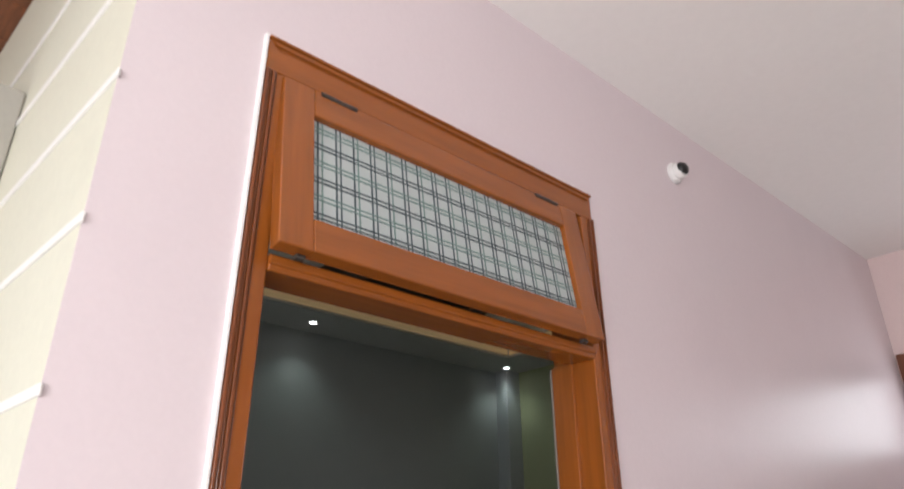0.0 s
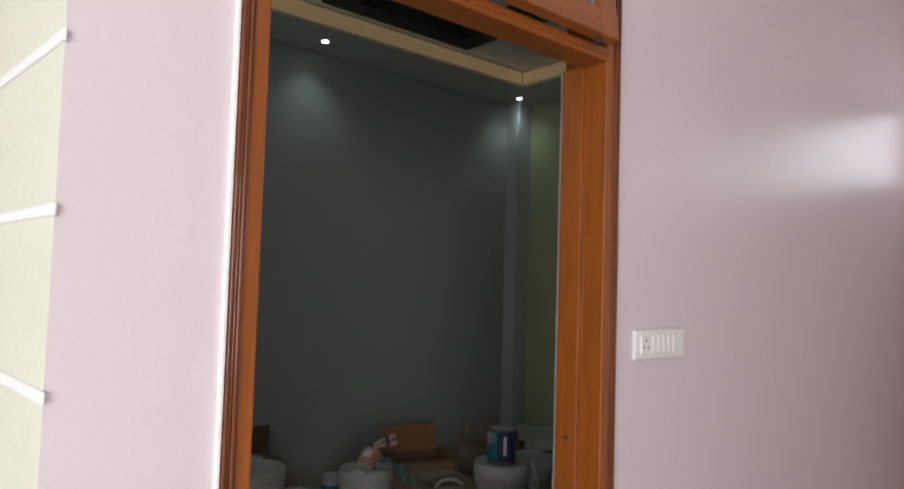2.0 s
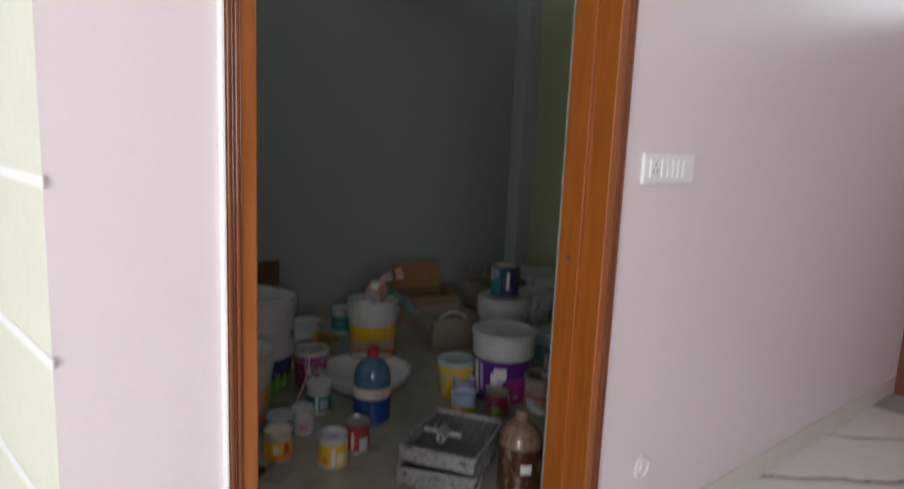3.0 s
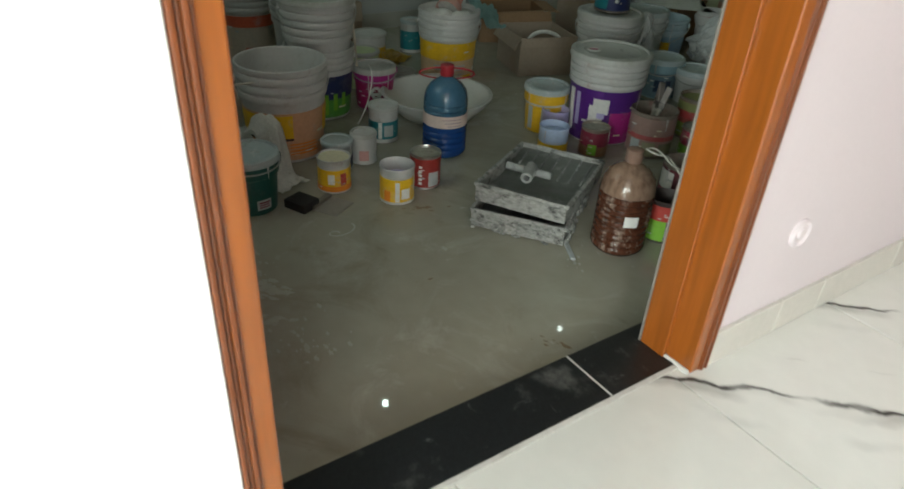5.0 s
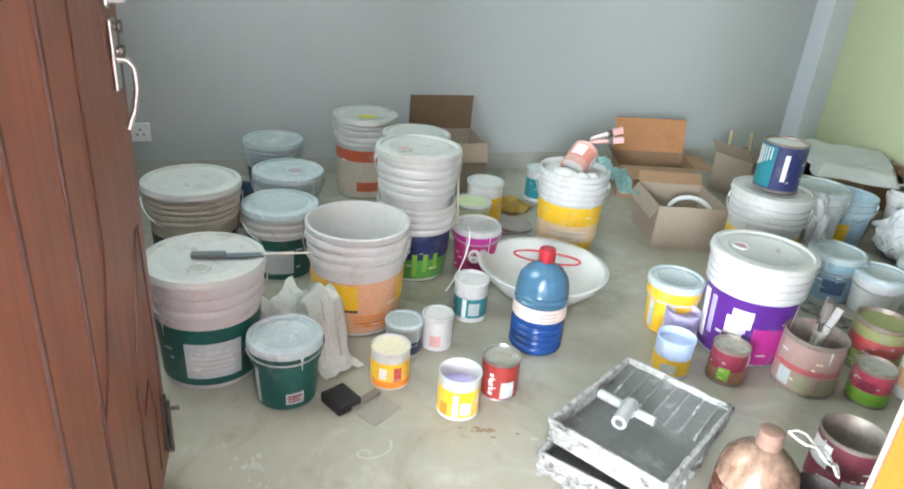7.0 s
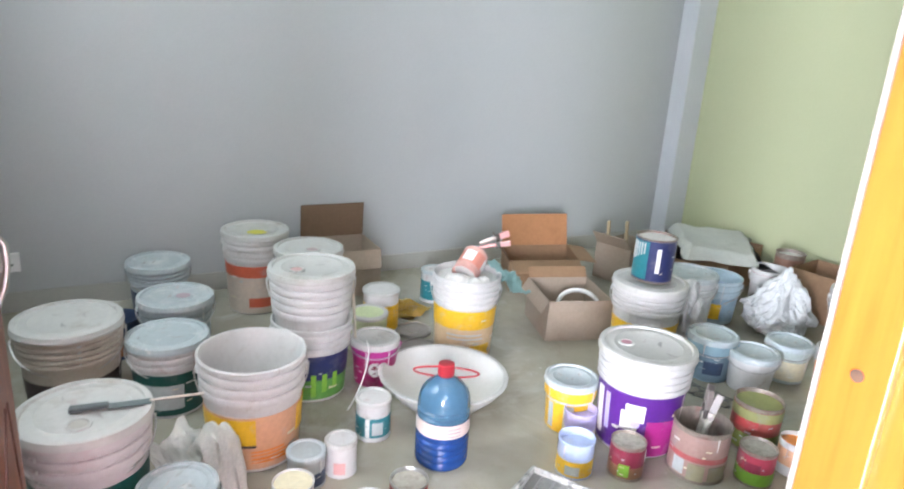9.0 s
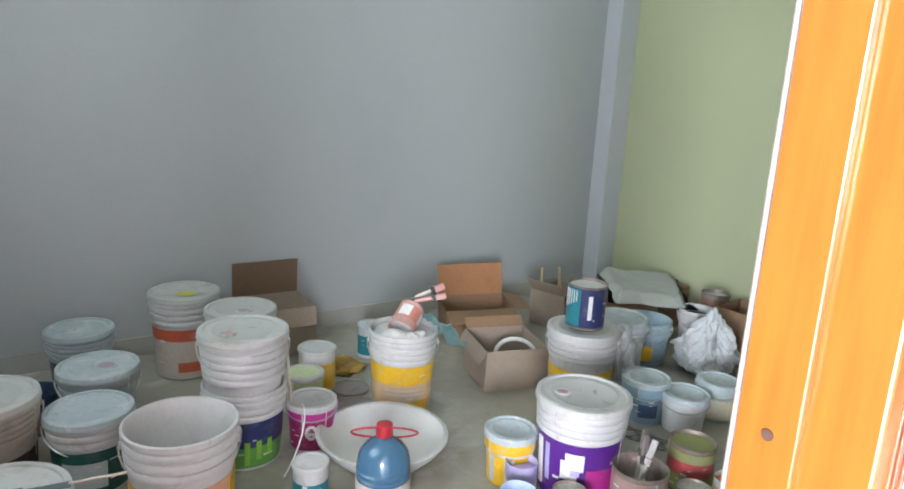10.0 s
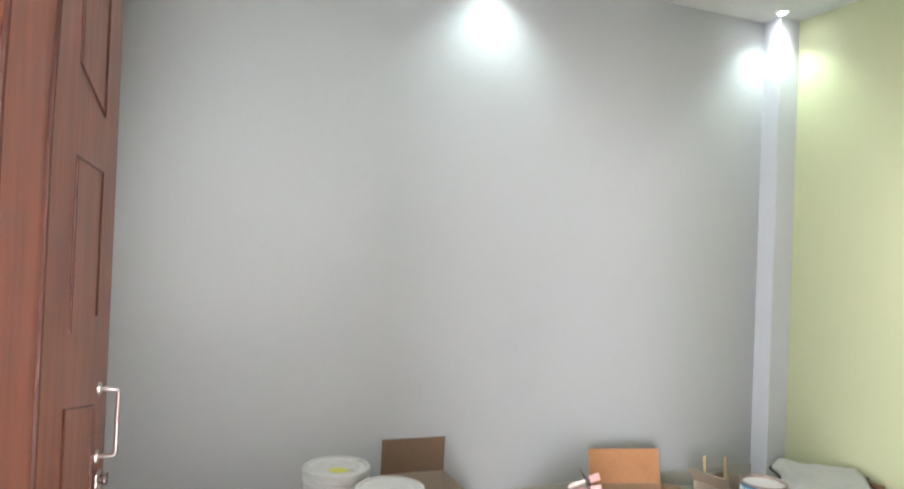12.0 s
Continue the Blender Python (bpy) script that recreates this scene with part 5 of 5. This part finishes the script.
def brush(label, m, handle_mat, bristle_mat, L=0.2, w=0.05):
    ob = thing("paint_brush", label, "paint brush", m, "paint brushes")
    part("handle", lathe([(0, 0), (0.006, 0.002), (0.009, 0.03), (0.008, 0.08), (0.014, L * 0.55), (0, L * 0.56)], 14), handle_mat, ob, smooth=True)
    part("ferrule", box(-w / 2, w / 2, -0.008, 0.008, L * 0.53, L * 0.68, 0.002), DARK_STEEL, ob)
    part("bristle_block", box(-w / 2 * 0.95, w / 2 * 0.95, -0.007, 0.007, L * 0.675, L, 0.003), bristle_mat, ob)
    return ob


PINKH = paint(0.62, 0.32, 0.30)
brush("pink handled brush lying on the cup", pose(K[0] - 0.02, K[1] + 0.06, 0.475, 0, 78, 60), PINKH, PINKH, 0.14, 0.026)
brush("pale handled brush lying on the cup", pose(K[0] - 0.05, K[1] + 0.08, 0.482, 0, 70, 72), paint(0.6, 0.5, 0.46), PINKH, 0.14, 0.03)
for k, (a, b, s) in enumerate(((24, 30, 0.03), (20, 75, 0.05), (28, 50, 0.0))):
    brush("paint-crusted brush standing in a tin", pose(-2.13 - 0.03 + s, 2.47 + 0.02 * k, 0.07, -a, 12, b), GRIME, paint(0.20, 0.17, 0.155), 0.21, 0.026)

sponge = thing("sanding_block", "black worn sanding block on the floor", "sanding block", pose(-2.345, 1.045, 0, 0, 0, 25))
part("block", box(-0.045, 0.045, -0.038, 0.038, 0, 0.032, 0.004), paint(0.02, 0.018, 0.017, 0.9), sponge)
scraper = thing("scraper", "flat grey metal scraper with dried plaster", "scraper", pose(-2.30, 1.135, 0, 0, 0, 32))
part("blade", box(-0.045, 0.05, -0.055, 0.055, 0.0, 0.004, 0.001), paint(0.26, 0.24, 0.21), scraper)
part("grip", box(-0.06, -0.035, -0.055, 0.055, 0.003, 0.014, 0.003), paint(0.16, 0.14, 0.12), scraper)
knife = thing("putty_knife", "long grey putty knife lying on a bucket lid", "putty knife", facing(-2.60, 0.785, 0.360, 84))
part("blade", box(-0.02, 0.085, -0.014, 0.014, 0.0, 0.003, 0.0008), paint(0.10, 0.13, 0.13), knife)
part("grip", box(-0.11, -0.018, -0.010, 0.010, 0.0, 0.013, 0.003), paint(0.09, 0.11, 0.11), knife)
part("rod", tube([(0.08, 0.0, 0.004), (0.15, -0.004, 0.006), (0.215, -0.006, 0.007)], 0.0035, 8), paint(0.50, 0.45, 0.38), knife, "thin pale rod", True)
stick = thing("plastic_strip", "short white plastic strip on the floor", "strip", pose(-1.70, 1.665, 0, 0, 0, 152))
part("strip", box(-0.065, 0.065, -0.008, 0.008, 0, 0.006, 0.002), LGREY, stick)
stir = thing("stirring_stick", "thin pale stick leaning on stacked buckets", "stick", pose(-3.12, 1.655, 0.0, 3, -2, 0))
part("stick", box(-0.006, 0.006, -0.004, 0.004, 0.0, 0.47, 0.001), paint(0.55, 0.48, 0.38), stir)
loop = thing("wire_loop", "loose white wire bent beside a magenta bucket", "wire", pose(-2.96, 1.63, 0))
part("wire", tube([(-0.06 + 0.11 * math.sin(0.5 * math.pi * u), 0.02 - 0.11 * u * u, 0.21 * math.cos(0.5 * math.pi * u) + 0.004) for u in (k / 16 for k in range(17))], 0.003, 8), LWHITE, loop, smooth=True)


def carton(label, m, sx, sy, sz, mat, flaps=(), t=0.005, inner=None):
    """An open carton of five panels, with flaps given as (side, angle, length)."""
    ob = thing("cardboard_box", label, "cardboard box", m, "cardboard boxes")
    for name, b in (("base", (-sx, sx, -sy, sy, 0, t)), ("side", (-sx, sx, -sy, -sy + t, t, sz)), ("side", (-sx, sx, sy - t, sy, t, sz)), ("side", (-sx, -sx + t, -sy + t, sy - t, t, sz)), ("side", (sx - t, sx, -sy + t, sy - t, t, sz))):
        part(name, box(*b, 0.001), mat, ob)
    for side, angle, length, fm in flaps:
        half = sy if side in "xX" else sx
        bm = box(-t / 2, t / 2, -half + 0.004, half - 0.004, 0, length, 0.001)
        turn = {"x": 180, "X": 0, "y": -90, "Y": 90}[side]
        off = {"x": (-sx + t / 2, 0), "X": (sx - t / 2, 0), "y": (0, -sy + t / 2), "Y": (0, sy - t / 2)}[side]
        part("flap", bm, fm, ob, m=Matrix.Translation((*off, sz)) @ pose(0, 0, 0, 0, 0, turn) @ pose(0, 0, 0, 0, angle, 0))
    return ob


carton("open brown carton standing against the grey wall", pose(-4.12, 1.925, 0, 0, 0, -2), 0.15, 0.18, 0.25, CARD_L, (("x", -3, 0.185, CARD_D), ("X", 165, 0.10, CARD_L)))
carton("open carton with an orange upright flap", pose(-3.83, 3.04, 0, 3, 0, -24), 0.15, 0.20, 0.185, CARD, (("x", 14, 0.185, CARD_O), ("X", 105, 0.13, CARD), ("y", 35, 0.10, CARD_D), ("Y", 100, 0.10, CARD)))
carton("open grey-brown carton holding hose and offcuts", pose(-3.255, 2.80, 0, 0, 0, -17), 0.165, 0.16, 0.20, CARD_L, (("y", 150, 0.07, CARD_L), ("X", 172, 0.05, CARD_L), ("x", 40, 0.06, CARD)))
carton("small torn carton near the column", pose(-3.75, 3.62, 0, 0, 0, 15), 0.12, 0.15, 0.22, CARD_L, (("X", 100, 0.10, CARD), ("y", 40, 0.1, CARD_L)))
carton("brown carton against the green wall", pose(-2.86, 4.28, 0, 0, 0, 8), 0.16, 0.15, 0.26, CARD, (("X", 130, 0.1, CARD),))
hose = thing("hose_ring", "white plastic hose ring in a carton", "hose", pose(-3.22, 2.84, 0.115, 50, 0, 70))
part("ring", tube([(0.105 * math.cos(a), 0.085 * math.sin(a), 0.0) for a in (2 * math.pi * k / 26 for k in range(24))], 0.011, 8), LWHITE, hose, smooth=True)
for k, (x, y) in enumerate(((-3.90, 3.55), (-3.86, 3.66))):
    s = thing("wooden_batten", "short pale wooden batten leaning in a carton", "batten", pose(x + 0.08, y, 0.006, 0, -5, 20))
    part("batten", box(-0.008, 0.008, -0.010, 0.010, 0, 0.33, 0.001), paint(0.45, 0.36, 0.22), s)
carton("low flat carton under a white sheet", pose(-3.50, 4.10, 0, 0, 0, 18), 0.19, 0.26, 0.235, CARD)
sheets = thing("plastic_sheet", "large creased white sheet spread over a carton", "sheet", pose(-3.46, 4.05, 0.232, 0, 0, -42))
part("sheet", crumple(0.64, 0.50, 0.0, 0.007, 2.3, n=40, shape=lambda u, v: 0.045 - 0.5 * max(0.0, abs(v) - 0.36) - 0.35 * max(0.0, u - 0.36)), PAPER, sheets)
bag = thing("plastic_bag", "crumpled translucent white plastic bag of scraps", "plastic bag", pose(-2.80, 3.80, 0))
bm = bmesh.new()
bmesh.ops.create_icosphere(bm, subdivisions=5, radius=1)
for v in bm.verts:
    z = (v.co.z + 1) / 2
    w = 0.19 * (1 - z ** 0.9) + 0.03
    f = 1 + 0.42 * noise.fractal(v.co * 1.9, 1.0, 2.0, 4)
    v.co = Vector((v.co.x * w * f * 1.1, v.co.y * w * f, max(0.0, 0.35 * z + 0.03 * noise.noise(v.co * 5))))
part("film", bm, BAG, bag, smooth=False)
wrap = thing("plastic_wrap", "crumpled clear plastic wrap beside a bucket", "plastic wrap", pose(-2.83, 3.15, 0))
bm = bmesh.new()
bmesh.ops.create_icosphere(bm, subdivisions=4, radius=1)
for v in bm.verts:
    z = (v.co.z + 1) / 2
    f = 1 + 0.5 * noise.fractal(v.co * 2.3 + Vector((4, 1, 0)), 1.0, 2.0, 4)
    v.co = Vector((v.co.x * 0.07 * f, v.co.y * 0.075 * f, max(0.0, 0.36 * z)))
part("film", bm, BAG, wrap)
for k, (x, y, r) in enumerate(((-3.46, 2.06, 0.085), (-3.27, 2.00, 0.10))):
    d = thing("bucket_lid", "loose grey dusty lid lying on the floor", "lid", pose(x, y, 0, 0, 0, 40 * k), "loose lids")
    part("disc", lathe([(0, 0.0), (r, 0.0), (r * 1.02, 0.012), (r * 0.93, 0.014), (r * 0.9, 0.008), (r * 0.4, 0.008), (r * 0.36, 0.012), (0, 0.012)], 32), paint(0.25, 0.22, 0.20), d, smooth=True)
ypap = thing("paper_scrap", "crumpled yellow packaging scrap on the floor", "paper", pose(-3.72, 2.12, 0, 0, 0, 30))
part("scrap", crumple(0.24, 0.20, 0.03, 0.03, 5.5, n=14), paint(0.55, 0.36, 0.06), ypap)


def splat(label, x, y, count, along, across, turn, size, mat, seed):
    """A scatter of small ragged spots of dried stuff on the floor, thinning outwards."""
    rng = random.Random(seed)
    bm = bmesh.new()
    for k in range(count):
        cx, cy, r, c = rng.gauss(0, along), rng.gauss(0, across), size * rng.uniform(0.3, 1.0) ** 3, rng.uniform(0, 6.3)
        bm.faces.new([bm.verts.new((cx + r * (1.2 + 1.1 * noise.noise((1.7 * math.cos(q) + c, 1.7 * math.sin(q), k))) * math.cos(q), cy + 0.5 * r * (1.2 + 1.1 * noise.noise((2.1 * math.cos(q), 2.1 * math.sin(q) + c, k))) * math.sin(q), 0.0006 + 0.00004 * k)) for q in (2 * math.pi * i / 18 for i in range(18))])
    ob = part("paint_smear", bm, mat, None, label, m=pose(x, y, 0, 0, 0, turn))
    tagged(ob, label, "stain", "floor smears", "stuff")


WHITISH, BROWNISH = paint(0.375, 0.36, 0.31, 0.5), paint(0.20, 0.145, 0.085, 0.6)
PLASTER, RUSTY = "dried white plaster smear on the tile floor", "brown dried paint drops on the tile floor"
splat(PLASTER, -1.965, 0.758, 60, 0.05, 0.02, 40, 0.018, WHITISH, 1)
splat(PLASTER, -1.83, 0.67, 60, 0.09, 0.012, 75, 0.014, WHITISH, 2)
splat(PLASTER, -2.15, 0.79, 40, 0.06, 0.02, 20, 0.012, WHITISH, 3)
splat(PLASTER, -1.896, 1.322, 3, 0.006, 0.005, 0, 0.013, WHITISH, 4)
splat(PLASTER, -1.62, 1.63, 12, 0.03, 0.012, 140, 0.010, WHITISH, 5)
splat(PLASTER, -1.72, 0.78, 50, 0.06, 0.05, 0, 0.010, WHITISH, 6)
splat(PLASTER, -2.9, 2.45, 12, 0.05, 0.03, 60, 0.010, WHITISH, 7)
splat(RUSTY, -1.767, 1.179, 10, 0.03, 0.010, 95, 0.007, BROWNISH, 8)
splat(RUSTY, -1.377, 1.321, 16, 0.035, 0.018, 30, 0.012, BROWNISH, 9)
splat(RUSTY, -2.147, 1.40, 14, 0.035, 0.015, 70, 0.016, BROWNISH, 10)
swirl = part("paint_smear", tube([(0.035 * math.cos(q) * (1 - 0.05 * q) + 0.012 * q, 0.022 * math.sin(q), 0.0) for q in (0.3 * k for k in range(24))], 0.0035, 5), WHITISH, None, PLASTER, m=pose(-2.12, 1.05, 0, 0, 0, 110) @ Matrix.Diagonal((1, 1, 0.3, 1)))
tagged(swirl, PLASTER, "stain", "floor smears")
can("paint_can", "rusty brown tin standing behind a plastic bag", -3.12, 4.27, 0.29, 0.16, TIN, None, [(0.1, 0.9, paint(0.24, 0.13, 0.09))], (), inside=PASTE, fill=0.92, soiled=False)
scrap = thing("wire_scrap", "tangle of thin dark wire on the tile floor", "wire", pose(-2.49, 2.93, 0, 0, 0, 20))
part("wire", tube([(0.11 * math.sin(0.55 * k) + 0.02 * math.cos(1.7 * k), 0.05 * math.cos(0.83 * k) + 0.012 * math.sin(2.3 * k), 0.004 + 0.003 * math.sin(1.1 * k)) for k in range(60)], 0.0016, 5), paint(0.10, 0.10, 0.095), scrap)
